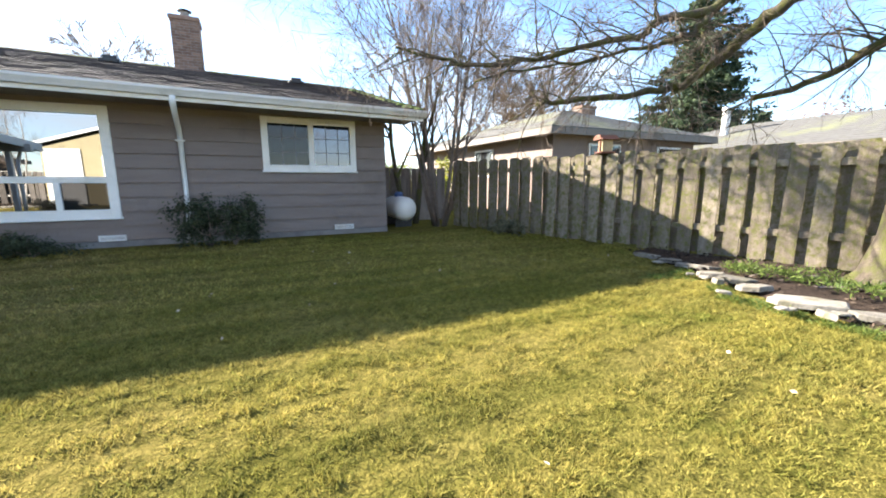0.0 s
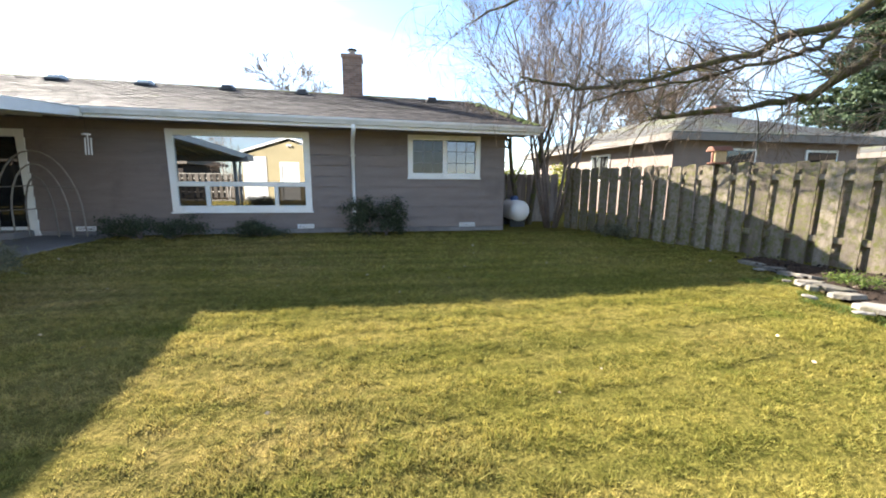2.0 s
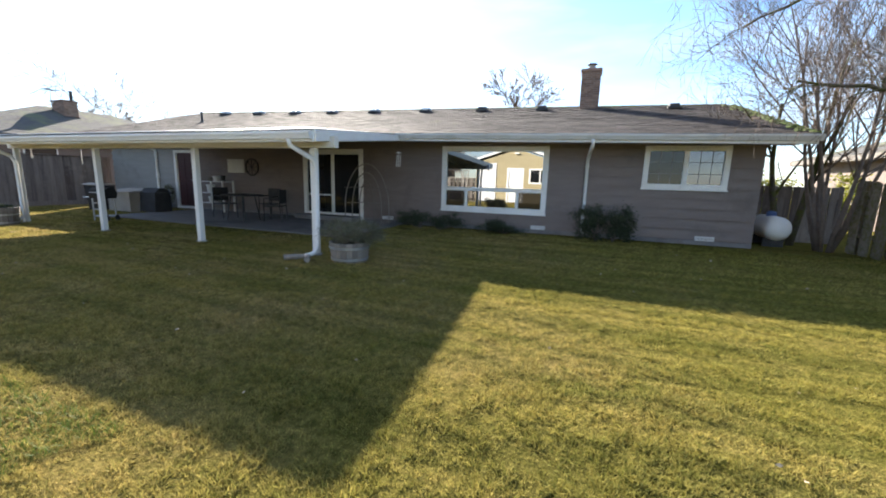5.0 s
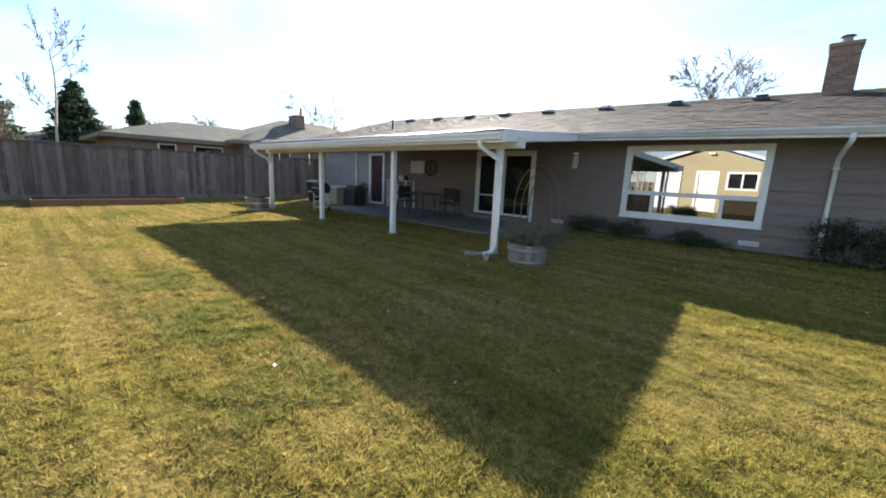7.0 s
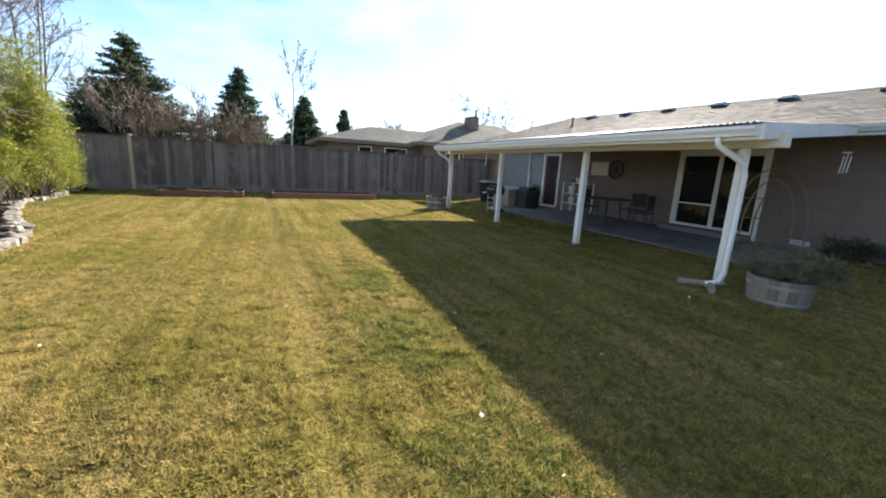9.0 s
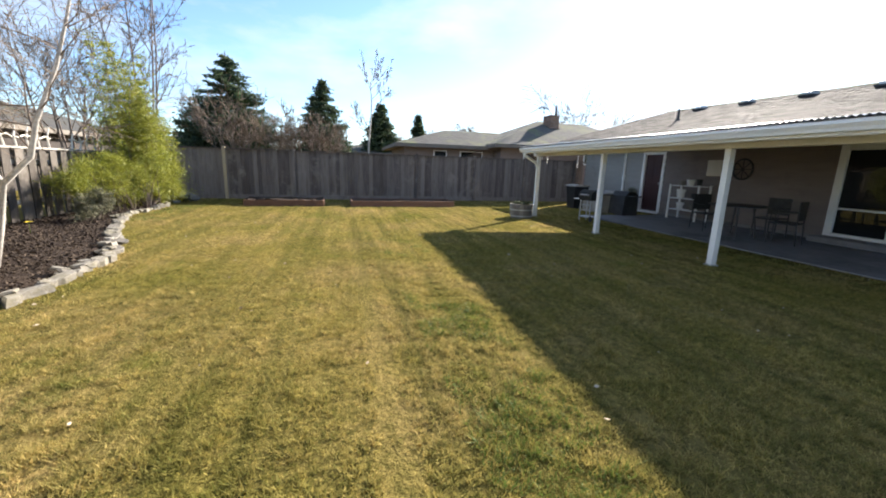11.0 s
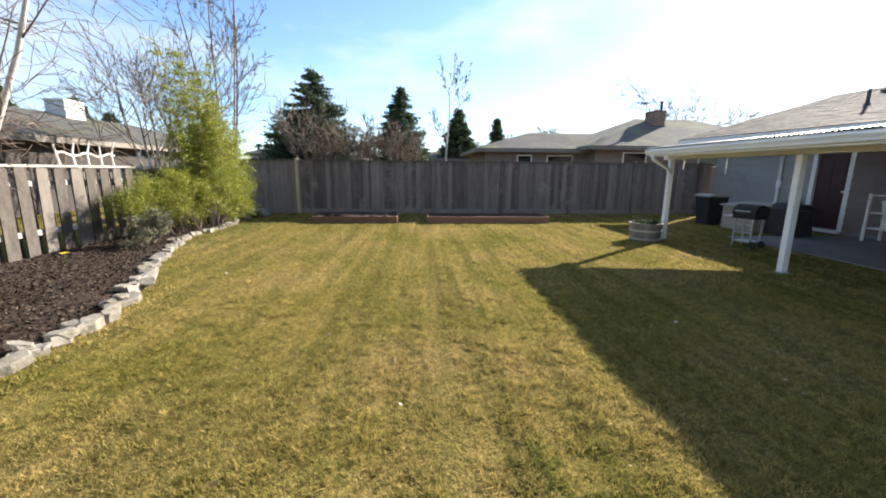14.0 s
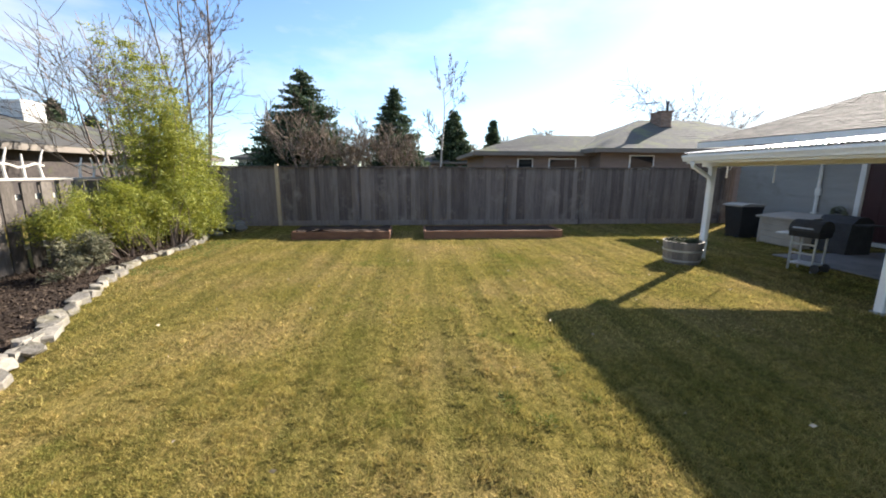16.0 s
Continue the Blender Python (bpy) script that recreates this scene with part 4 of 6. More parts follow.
def hip_house(name, x0, x1, y0, y1, eave, ridge, label, wall_mat, roof_mat, windows=(), over=0.5, run=None):
    """A low house with a hipped roof, fascia boards and windows (side, along, z0, w, h)."""
    t = thing(name, (0, 0, 0), label, "house")
    part("wall", Geo().box(x0, y0, 0, x1, y1, eave, c=0.01), wall_mat, t)
    a0, a1, b0, b1 = x0 - over, x1 + over, y0 - over, y1 + over
    run = run or min(a1 - a0, b1 - b0) / 2
    if a1 - a0 >= b1 - b0:
        r0, r1 = (a0 + run, (b0 + b1) / 2), (a1 - run, (b0 + b1) / 2)
        order = [((a0, b0), (a1, b0), r1, r0), ((a1, b1), (a0, b1), r0, r1), ((a0, b1), (a0, b0), r0), ((a1, b0), (a1, b1), r1)]
    else:
        r0, r1 = ((a0 + a1) / 2, b0 + run), ((a0 + a1) / 2, b1 - run)
        order = [((a0, b1), (a0, b0), r0, r1), ((a1, b0), (a1, b1), r1, r0), ((a0, b0), (a1, b0), r0), ((a1, b1), (a0, b1), r1)]
    roof_part = None
    for sl in order:
        low = [(*p, eave + 0.08) for p in sl[:2]]
        top = [(*p, ridge) for p in sl[2:]]
        ob = part("roof_slope", Geo().prism(low + top, (0, 0, 0.07)), roof_mat, t)
        roof_part = roof_part or ob
        # shingle courses as slightly raised strips
        g = Geo()
        n = 16
        for k in range(n):
            def at(f, side):
                lo = Vector(low[side])
                hi = Vector(top[min(1 - side if len(top) > 1 else 0, len(top) - 1)])
                return lo.lerp(hi, f) + Vector((0, 0, 0.085))
            p, q, u, v = at(k / n, 0), at(k / n, 1), at((k + 1) / n, 1), at((k + 1) / n, 0)
            e = Vector((0, 0, 0.012))
            g.add([p + e, q + e, u, v, p - e, q - e], [(0, 1, 2, 3), (4, 5, 1, 0)])
        tagged(part("shingling", g, roof_mat, ob), kind="stuff")
    part("soffit", Geo().box(a0, b0, eave - 0.02, a1, b1, eave + 0.075), wall_mat, t)
    for bx in ((a0 - 0.03, b0 - 0.03, a1 + 0.03, b0), (a0 - 0.03, b1, a1 + 0.03, b1 + 0.03), (a0 - 0.03, b0, a0, b1), (a1, b0, a1 + 0.03, b1)):
        part("fascia", Geo().box(bx[0], bx[1], eave - 0.06, bx[2], bx[3], eave + 0.13), M_FASCIA, t)
    for side, along, z, w, h in windows:
        if side in "WE":
            xx = x0 if side == "W" else x1
            f = part("window", Geo().box(xx - 0.05, along, z, xx + 0.05, along + w, z + h), M_TRIM, t)
            part("pane", Geo().box(xx - 0.07, along + 0.07, z + 0.07, xx + 0.07, along + w - 0.07, z + h - 0.07), M_GLASS_DAY, f)
        else:
            yy = y0 if side == "S" else y1
            f = part("window", Geo().box(along, yy - 0.05, z, along + w, yy + 0.05, z + h), M_TRIM, t)
            part("pane", Geo().box(along + 0.07, yy - 0.07, z + 0.07, along + w - 0.07, yy + 0.07, z + h - 0.07), M_GLASS_DAY, f)
    return t


hip_house("neighbour_house", 7.6, 14.2, 9.3, 20.0, 2.42, 3.75, "pinkish-brown neighbouring house with weathered hip roof", M_BROWN_SIDING, M_GREY_SHINGLE, [("S", 9.0, 1.3, 1.4, 0.9), ("W", 12.5, 1.2, 1.3, 1.0), ("S", 12.2, 1.3, 1.2, 0.9)])
hip_house("neighbour_house", 17.0, 26.5, 1.0, 16.5, 2.15, 3.70, "far grey-roofed neighbouring house behind the fence", M_GREY_SIDING, M_GREY_SHINGLE)
hip_house("neighbour_house", -36.5, -29.5, 1.3, 12.5, 2.62, 3.95, "low brown neighbouring house with dark eaves", M_BROWN_SIDING, M_GREY_SHINGLE, [("E", 3.2, 1.7, 0.9, 0.75), ("E", 5.0, 1.7, 1.6, 0.75), ("E", 8.8, 1.7, 1.2, 0.75)], over=0.7)
hip_house("neighbour_house", -37.5, -28.2, 7.4, 20.5, 2.75, 4.95, "neighbouring house with tall mossy hip roof", M_BROWN_SIDING, M_GREY_SHINGLE, [("E", 9.0, 1.8, 1.4, 0.8), ("E", 13.5, 1.8, 1.4, 0.8)], over=0.7)
hip_house("neighbour_house", -32.0, -15.0, -21.5, -14.6, 2.30, 3.65, "grey-roofed neighbouring house behind the picket fence", M_SHINGLE, M_DARK_SHINGLE)
hip_house("distant_house", -56, -46, -19, -11, 2.8, 4.6, "distant pale house with grey roof between trees", M_CREAM, M_GREY_SHINGLE, [("E", -17, 1.4, 1.5, 1.1)])
hip_house("distant_house", -70, -58, -4, 9, 2.8, 4.7, "distant brown-roofed house beyond the fence", M_BROWN_SIDING, M_GREY_SHINGLE)
chimney("chimney", -31.8, 12.8, 4.35, 1.15, 0.7, 1.05, "wide brown brick chimney on neighbouring roof", M_BRICK, False)
chimney("chimney", -24.3, -17.7, 3.25, 1.0, 0.8, 1.05, "white painted brick chimney on neighbouring roof", M_WHITEBRICK, False)
chimney("chimney", 12.4, 13.0, 3.2, 0.75, 0.6, 0.95, "tan brick chimney on neighbouring roof", M_BRICK, False)
an = thing("roof_antenna", (-31.9, 12.2, 5.3), "thin metal roof antenna above a brick chimney", "antenna")
part("mast", Geo().tube([(0, 0, -0.9), (0, 0, 0.75)], [0.02, 0.018], 6), M_DARKMETAL, an)
for k in range(4):
    part("rod", Geo().tube([(-0.3 + 0.2 * k, -0.35, 0.6), (-0.3 + 0.2 * k, 0.35, 0.6)], [0.012, 0.012], 5), M_DARKMETAL, an)
part("boom", Geo().tube([(-0.4, 0, 0.6), (0.4, 0, 0.6)], [0.014, 0.014], 5), M_DARKMETAL, an)
st = thing("flue_pipe", (-31.7, 13.1, 5.3), "dark metal flue pipe beside an antenna", "pipe")
part("pipe", Geo().tube([(0, 0, -0.05), (0, 0, 0.62)], [0.08, 0.08], 10), M_DARKMETAL, st)
part("cap", Geo().lathe([(0.05, 0.6), (0.13, 0.63), (0.12, 0.68), (0.02, 0.72)], (0, 0, 0), 12), M_DARKMETAL, st)
fp = thing("flue_pipe", (19.5, 11.3, 3.0), "tall white metal flue pipe on a roof", "pipe")
part("pipe", Geo().tube([(0, 0, -0.4), (0, 0, 1.3)], [0.16, 0.16], 14), M_TRIM, fp)
part("flashing", Geo().lathe([(0.32, -0.3), (0.24, 0.05), (0.17, 0.12)], (0, 0, 0), 14), M_TRIM, fp)
part("cap", Geo().lathe([(0.18, 1.22), (0.20, 1.26), (0.18, 1.36)], (0, 0, 0), 14), M_METAL, fp)


# ---------- trees ----------


def grow(wood, twigs, p, d, length, radius, level, rnd, top=3, up=0.25, wobble=0.25, kids=5, droop=0.0, twig_r=0.0035, ratio=0.55, sides=5):
    """One limb and, recursively, its side branches."""
    n = 5 if level < top else 3
    pts, dirs = [Vector(p)], [Vector(d).normalized()]
    for i in range(n):
        bend = Vector((rnd.gauss(0, wobble), rnd.gauss(0, wobble), rnd.gauss(0, wobble) + up - droop * level))
        dirs.append((dirs[-1] + bend * 0.45).normalized())
        pts.append(pts[-1] + dirs[-1] * length / n)
    end = max(radius * 0.35, twig_r)
    radii = [radius + (end - radius) * i / n for i in range(n + 1)]
    if level >= top - 1:
        twigs.tube(pts, radii, 3, cap=False)
    else:
        wood.tube(pts, radii, 8 if level == 0 else sides)
    if level >= top:
        return
    for k in range(kids):
        f = rnd.uniform(0.25, 1.0) if level else rnd.uniform(0.35, 1.0)
        i = min(int(f * n), n - 1)
        q = pts[i].lerp(pts[i + 1], f * n - i)
        side = dirs[i].cross(Vector((rnd.gauss(0, 1), rnd.gauss(0, 1), rnd.gauss(0, 1)))).normalized()
        nd = dirs[i] * 0.75 + side * rnd.uniform(0.5, 0.95)
        grow(wood, twigs, q, nd, length * ratio * rnd.uniform(0.75, 1.2), max(radii[i] * 0.5, twig_r), level + 1, rnd, top, up, wobble, kids, droop, twig_r, ratio, sides)


def bare_tree(name, at, label, seed, height, stems=1, fan=0.25, radius=0.12, wood_mat=None, twig_mat=None, group="", lean=(0, 0), **kw):
    t = thing(name, at, label, "tree", group)
    rnd = random.Random(seed)
    wood, twigs = Geo(), Geo()
    for s in range(stems):
        a = 2 * math.pi * (s + rnd.uniform(-0.3, 0.3)) / stems
        d = Vector((lean[0] + fan * math.cos(a) * (stems > 1), lean[1] + fan * math.sin(a) * (stems > 1), 1))
        grow(wood, twigs, (0.12 * math.cos(a) * (stems > 1), 0.12 * math.sin(a) * (stems > 1), -0.05), d, height * rnd.uniform(0.6, 0.75), radius, 0, rnd, **kw)
    part("trunk", wood, wood_mat or M_TWIG, t, smooth=True)
    tagged(part("crown", twigs, twig_mat or M_TWIG, t), kind="stuff")
    return t


bare_tree("shrub_tree", (3.45, 8.35, 0), "tall bare multi-stemmed tree at the fence corner", 11, 6.8, stems=9, fan=0.27, radius=0.045, twig_mat=M_TWIG_RED, top=3, kids=7, up=0.26, wobble=0.14, ratio=0.52, twig_r=0.0032)
bare_tree("shrub_tree", (3.0, 9.1, 0), "bare dark twin-trunk tree behind the tank", 12, 5.2, stems=2, fan=0.16, radius=0.085, wood_mat=M_LIMB, twig_mat=M_TWIG_RED, top=3, kids=5, up=0.2, wobble=0.18)


def birch(at, label, seed):
    """A young birch: crooked forked stems with fine spreading twigs."""
    t = thing("birch_tree", at, label, "tree")
    rnd = random.Random(seed)
    stems = [([(0, 0, -0.05), (0, 0.14, 0.49), (0.02, 0.26, 1.0), (0.03, 0.57, 1.31), (0, 0.66, 1.7), (-0.05, 0.90, 2.3), (-0.1, 1.05, 2.85), (-0.15, 1.2, 3.5), (-0.2, 1.25, 4.3)], 0.042),
             ([(0.02, 0.26, 1.0), (-0.03, 0.12, 1.25), (-0.08, 0.10, 1.69), (-0.05, 0.22, 2.21), (0.05, 0.45, 2.87), (0.1, 0.6, 3.6), (0.1, 0.7, 4.4)], 0.032),
             ([(-0.02, -0.15, -0.05), (0, -0.19, 0.4), (0.05, -0.33, 1.1), (0.1, -0.5, 2.0), (0.12, -0.55, 3.0), (0.1, -0.5, 4.2)], 0.045)]
    twigs = Geo()
    for pts, r0 in stems:
        n = len(pts) - 1
        radii = [r0 * (1 - 0.8 * i / n) for i in range(n + 1)]
        stem = part("trunk", Geo().tube(pts, radii, 9), M_BIRCH, t, smooth=True)
        wood = Geo()
        for k in range(11):
            f = rnd.uniform(0.38, 1.0) * n
            i = min(int(f), n - 1)
            q = Vector(pts[i]).lerp(Vector(pts[i + 1]), f - i)
            d = Vector((rnd.gauss(0.25, 0.6), rnd.gauss(0, 0.8), rnd.uniform(0.1, 0.7)))
            grow(wood, twigs, q, d, rnd.uniform(0.7, 1.5), radii[i] * 0.38, 1, rnd, 3, 0.02, 0.3, 6, 0.02, 0.0026, 0.55, 5)
        part("branch", wood, M_TWIG, stem, smooth=True)
    tagged(part("crown", twigs, M_TWIG_RED, t), kind="stuff")


birch((-9.21, -6.54, 0.03), "young white-barked birch with forked bare branches", 21)
bare_tree("slender_tree", (-21.6, -9.9, 0), "group of tall slender bare stems behind the fence", 31, 13.5, stems=4, fan=0.085, radius=0.045, top=3, kids=10, up=0.12, wobble=0.08, ratio=0.22, twig_r=0.005)
bare_tree("grey_shrub", (-20.5, -11.6, 0), "pale grey bare shrub behind the fence", 32, 6.0, stems=8, fan=0.33, radius=0.05, twig_mat=M_TWIG_RED, top=3, kids=5, up=0.2, wobble=0.2, twig_r=0.007)
bare_tree("bare_bush", (-37, -10.4, 0), "brown bare bush in front of a fir", 33, 5.6, stems=6, fan=0.42, radius=0.05, twig_mat=M_TWIG_RED, top=3, kids=5, up=0.25, wobble=0.15, twig_r=0.014, group="far brown bushes")
bare_tree("bare_bush", (-39, -7.4, 0), "brown bare bush in front of a fir", 34, 4.2, stems=7, fan=0.45, radius=0.05, twig_mat=M_TWIG_RED, top=3, kids=5, up=0.25, wobble=0.15, twig_r=0.014, group="far brown bushes")
bare_tree("bare_bush", (-40, -3.9, 0), "brown bare bush in front of a fir", 35, 4.6, stems=7, fan=0.36, radius=0.05, twig_mat=M_TWIG_RED, top=3, kids=5, up=0.25, wobble=0.15, twig_r=0.014, group="far brown bushes")
bare_tree("distant_birch", (-55, 0.6, 0), "tall thin bare birch in the distance", 36, 15, stems=1, radius=0.14, wood_mat=M_BIRCH, twig_mat=M_TWIG_RED, top=3, kids=9, up=0.2, wobble=0.1, ratio=0.3, twig_r=0.018)
bare_tree("distant_tree", (-45, 23.5, 0), "spreading bare tree behind a neighbouring roof", 37, 11.5, stems=4, fan=0.5, radius=0.12, twig_mat=M_TWIG, top=3, kids=7, up=0.08, wobble=0.22, ratio=0.48, twig_r=0.013)
bare_tree("distant_tree", (-9.2, 41, 0), "bare tree rising behind the house roof", 38, 13.2, stems=5, fan=0.26, radius=0.16, twig_mat=M_TWIG_RED, top=3, kids=9, up=0.1, wobble=0.2, ratio=0.36, twig_r=0.022)
bare_tree("distant_tree", (23.5, 30, 0), "bare pinkish tree behind the neighbouring roof", 39, 12.5, stems=4, fan=0.35, radius=0.2, twig_mat=M_TWIG_RED, top=3, kids=9, up=0.05, wobble=0.2, ratio=0.48, twig_r=0.026)
for k, (x, y, h) in enumerate(((-75, 12, 9), (-80, 22, 10), (-85, 30, 9), (-70, -22, 10), (-72, 5, 7), (-62, -9, 8), (-60, 32, 8.5))):
    bare_tree("distant_tree", (x, y, 0), "bare tree on the far skyline", 50 + k, h, stems=2, fan=0.3, radius=0.18, twig_mat=M_TWIG_RED, top=3, kids=7, up=0.1, wobble=0.2, ratio=0.5, twig_r=0.034, group="skyline trees")


def conifer(name, at, height, width, label, seed, tiers=34, mat=M_CONIFER, group="", size=0.3):
    """A fir: trunk, and tiers of drooping boughs hung with needle sprays."""
    t = thing(name, at, label, "fir tree", group)
    part("trunk", Geo().tube([(0, 0, -0.1), (0, 0, height * 0.5), (0, 0, height)], [height * 0.025, height * 0.014, 0.02], 7), M_LIMB, t)
    rnd = np.random.default_rng(seed)
    pts, boughs = [], Geo()
    for k in range(tiers):
        f = k / tiers
        z = height * (0.08 + 0.9 * f)
        reach = width / 2 * (1 - f) ** 0.8
        m = max(5, int(13 * (1 - f) + 4))
        for j in range(m):
            a = rnd.uniform(0, 2 * math.pi)
            L = reach * rnd.uniform(0.62, 1.12) + 0.12
            tip = np.array([math.cos(a) * L, math.sin(a) * L, z - L * rnd.uniform(0.02, 0.25)])
            root = np.array([0, 0, z])
            boughs.tube([root, tip], [0.03, 0.008], 3, cap=False)
            n = int(22 + 40 * L)
            s = rnd.uniform(0.18, 1.0, n)[:, None]
            p = root + (tip - root) * s + rnd.normal(size=(n, 3)) * np.array([0.13, 0.13, 0.06]) * (0.5 + L * 0.18)
            p[:, 2] += 0.10 * L * s[:, 0] ** 2
            pts.append(p)
    part("boughs", boughs, M_LIMB, t)
    ob = new("crown", leaf_cloud("crown", np.concatenate(pts), 0.6, size, mat, rnd, 0.42, 0.25))
    ob.parent = t
    tagged(ob, kind="stuff")
    return t


conifer("fir_tree", (-45, -12.6, 0), 10.9, 12.5, "broad dark green fir beyond the back fence", 1, 36, size=0.29)
conifer("fir_tree", (-45, -4.4, 0), 9.4, 7.6, "pointed dark green fir beyond the back fence", 2, 38, size=0.26)
conifer("fir_tree", (-60, 2.5, 0), 9.8, 7.0, "smaller grey-green fir on the skyline", 3, 24, size=0.5)
conifer("fir_tree", (-60, 7.7, 0), 8.6, 3.8, "narrow dark fir on the skyline", 4, 24, size=0.42)
conifer("fir_tree", (25.5, 16.6, 0), 15.5, 9.0, "tall dark fir behind the neighbouring houses", 5, 40, size=0.30)
for k, (x, y, h) in enumerate(((-44, -40, 10), (-49, -37, 8.5), (-56, -39, 8), (-38, -38, 8.5), (40, 20, 7))):
    conifer("fir_tree", (x, y, 0), h, h * 0.5, "distant dark conifer on the skyline", 10 + k, 18, group="skyline conifers", size=0.6)


def leafy(name, at, label, seed, blobs, count, size, mat, stems=6, category="shrub", droop=0.1, slim=0.35, group=""):
    """A leafy shrub: stems and leaves gathered in uneven clumps (x, y, z, rx, ry, rz)."""
    t = thing(name, at, label, category, group)
    rng = np.random.default_rng(seed)
    wood, pts = Geo(), []
    for b in blobs:
        m = 26
        c = rng.normal(size=(m, 3))
        c /= np.linalg.norm(c, axis=1)[:, None]
        c = np.array(b[:3]) + c * np.array(b[3:]) * rng.uniform(0.35, 1.02, m)[:, None]
        c[:, 2] = np.maximum(c[:, 2], 0.05)
        for q in c:
            k = max(3, int(count / (m * len(blobs))))
            p = q + rng.normal(size=(k, 3)) * np.array(b[3:]) * 0.16
            p[:, 2] = np.maximum(p[:, 2], 0.02)
            pts.append(p)
        for q in c[:stems]:
            wood.tube([(b[0] * 0.5, b[1] * 0.5, -0.02), ((b[0] * 0.5 + q[0]) / 2, (b[1] * 0.5 + q[1]) / 2, q[2] * 0.6), tuple(q)], [0.018, 0.012, 0.005], 4)
    tagged(part("stems", wood, M_TWIG, t), kind="stuff")
    ob = new("foliage", leaf_cloud("foliage", np.concatenate(pts), 0.7, size, mat, rng, slim, droop))
    ob.parent = t
    tagged(ob, kind="stuff")
    return t




def bamboo_clump(at, label, seed, culms, height, leaves):
    """Arching culms with drooping plumes of fine leaves."""
    t = thing("bamboo", at, label, "bamboo")
    rng, rnd = np.random.default_rng(seed), random.Random(seed)
    wood, pts = Geo(), []
    for c in range(culms):
        a, h = rnd.uniform(0, 2 * math.pi), height * rnd.uniform(0.5, 1.0) * (1.0 if c else 1.05)
        out = rnd.uniform(0.15, 0.75) * (1.35 - 0.8 * h / height) * height * 0.26
        base = Vector((rnd.gauss(0, 0.42), rnd.gauss(0, 0.15), 0))
        line = []
        for s in range(9):
            u = s / 8
            line.append(base + Vector((math.cos(a) * out * u ** 1.8, math.sin(a) * out * 0.6 * u ** 1.8, h * (u - 0.08 * u ** 3))))
        wood.tube(line, [0.014 - 0.0013 * s for s in range(9)], 5)
        n = leaves // culms
        node = rng.integers(2, 17, n)
        u = np.minimum(node / 17 + rnd.uniform(0, 0.05) + rng.normal(size=n) * 0.004, 0.999)
        arr = np.array([tuple(q) for q in line])
        idx = np.minimum((u * 8).astype(int), 7)
        p = arr[idx] + (arr[idx + 1] - arr[idx]) * (u * 8 - idx)[:, None]
        ang = node * 2.1 + rng.integers(0, 3, n) * 2.09 + a
        f = rng.uniform(0.05, 1, n)
        reach = f * (0.74 * (1.1 - u) + 0.14) * (0.75 + 0.5 * np.sin(node * 3.7 + c))
        p[:, 0] += np.cos(ang) * reach
        p[:, 1] += np.sin(ang) * reach * 0.8
        p[:, 2] += reach * 0.35 - reach ** 2 * 0.55
        p += rng.normal(size=(n, 3)) * np.array([0.045, 0.045, 0.03])
        pts.append(p)
    tagged(part("culm_mass", wood, M_TWIG, t), kind="stuff")
    ob = new("foliage", leaf_cloud("foliage", np.concatenate(pts), 0.5, 0.085, M_BAMBOO, rng, 0.17, 0.35))
    ob.parent = t
    tagged(ob, kind="stuff")


bamboo_clump((-16.5, -8.1, 0), "tall feathery yellow-green bamboo clump beside the fence", 3, 34, 4.75, 56000)
bamboo_clump((-17.3, -8.0, 0), "shorter feathery yellow-green bamboo clump by the fence", 6, 20, 2.9, 22000)
leafy("evergreen_shrub", (-15.6, -7.8, 0), "spreading bright yellow-green shrub over the bed", 4,
      [(-1.2, 0, 0.65, 0.9, 0.6, 0.6), (0.2, -0.1, 0.75, 0.9, 0.7, 0.6), (1.25, -0.3, 0.85, 0.85, 0.5, 0.5), (1.75, -0.35, 0.8, 0.5, 0.4, 0.4), (-1.8, -0.1, 0.9, 0.6, 0.5, 0.5), (-0.5, 0.2, 1.15, 0.7, 0.5, 0.38), (0.8, -0.2, 1.15, 0.6, 0.45, 0.3)], 60000, 0.05, M_BAMBOO, slim=0.22)
leafy("low_juniper", (-13.4, -7.75, 0.03), "small dark spiky juniper in the mulch bed", 5, [(0, 0, 0.28, 0.45, 0.3, 0.25), (-0.3, 0.1, 0.4, 0.2, 0.2, 0.35)], 3500, 0.09, M_DRYLEAF, slim=0.16)
leafy("house_shrub", (-5.4, 7.25, 0), "low dull evergreen shrub against the house wall", 6, [(-0.5, 0, 0.22, 0.5, 0.3, 0.24), (0.45, 0, 0.24, 0.55, 0.3, 0.24)], 5000, 0.055, M_SHRUB, group="shrubs along the house")
leafy("house_shrub", (-3.4, 7.3, 0), "low dull evergreen shrub against the house wall", 7, [(0, 0, 0.18, 0.62, 0.28, 0.2)], 3500, 0.05, M_SHRUB, group="shrubs along the house")
leafy("house_shrub", (-1.0, 7.3, 0), "rounded dull evergreen shrub below the window", 8, [(-0.35, 0, 0.42, 0.4, 0.3, 0.42), (0.3, 0, 0.45, 0.42, 0.32, 0.42)], 7000, 0.06, M_SHRUB, group="shrubs along the house")
leafy("fence_weeds", (4.15, 6.7, 0), "low dry brown plants at the fence foot", 9, [(0, 0, 0.12, 0.3, 0.9, 0.14)], 1500, 0.08, M_DRYLEAF)
leafy("rusty_tree", (33, 12.2, 0), "distant tree with rusty autumn leaves", 10, [(0, 0, 4.5, 2.6, 3.2, 1.6), (1.5, 3, 4, 1.8, 2.0, 1.4), (0.5, -3, 4.3, 1.8, 2.0, 1.2)], 5000, 0.28, M_RUST, category="tree")
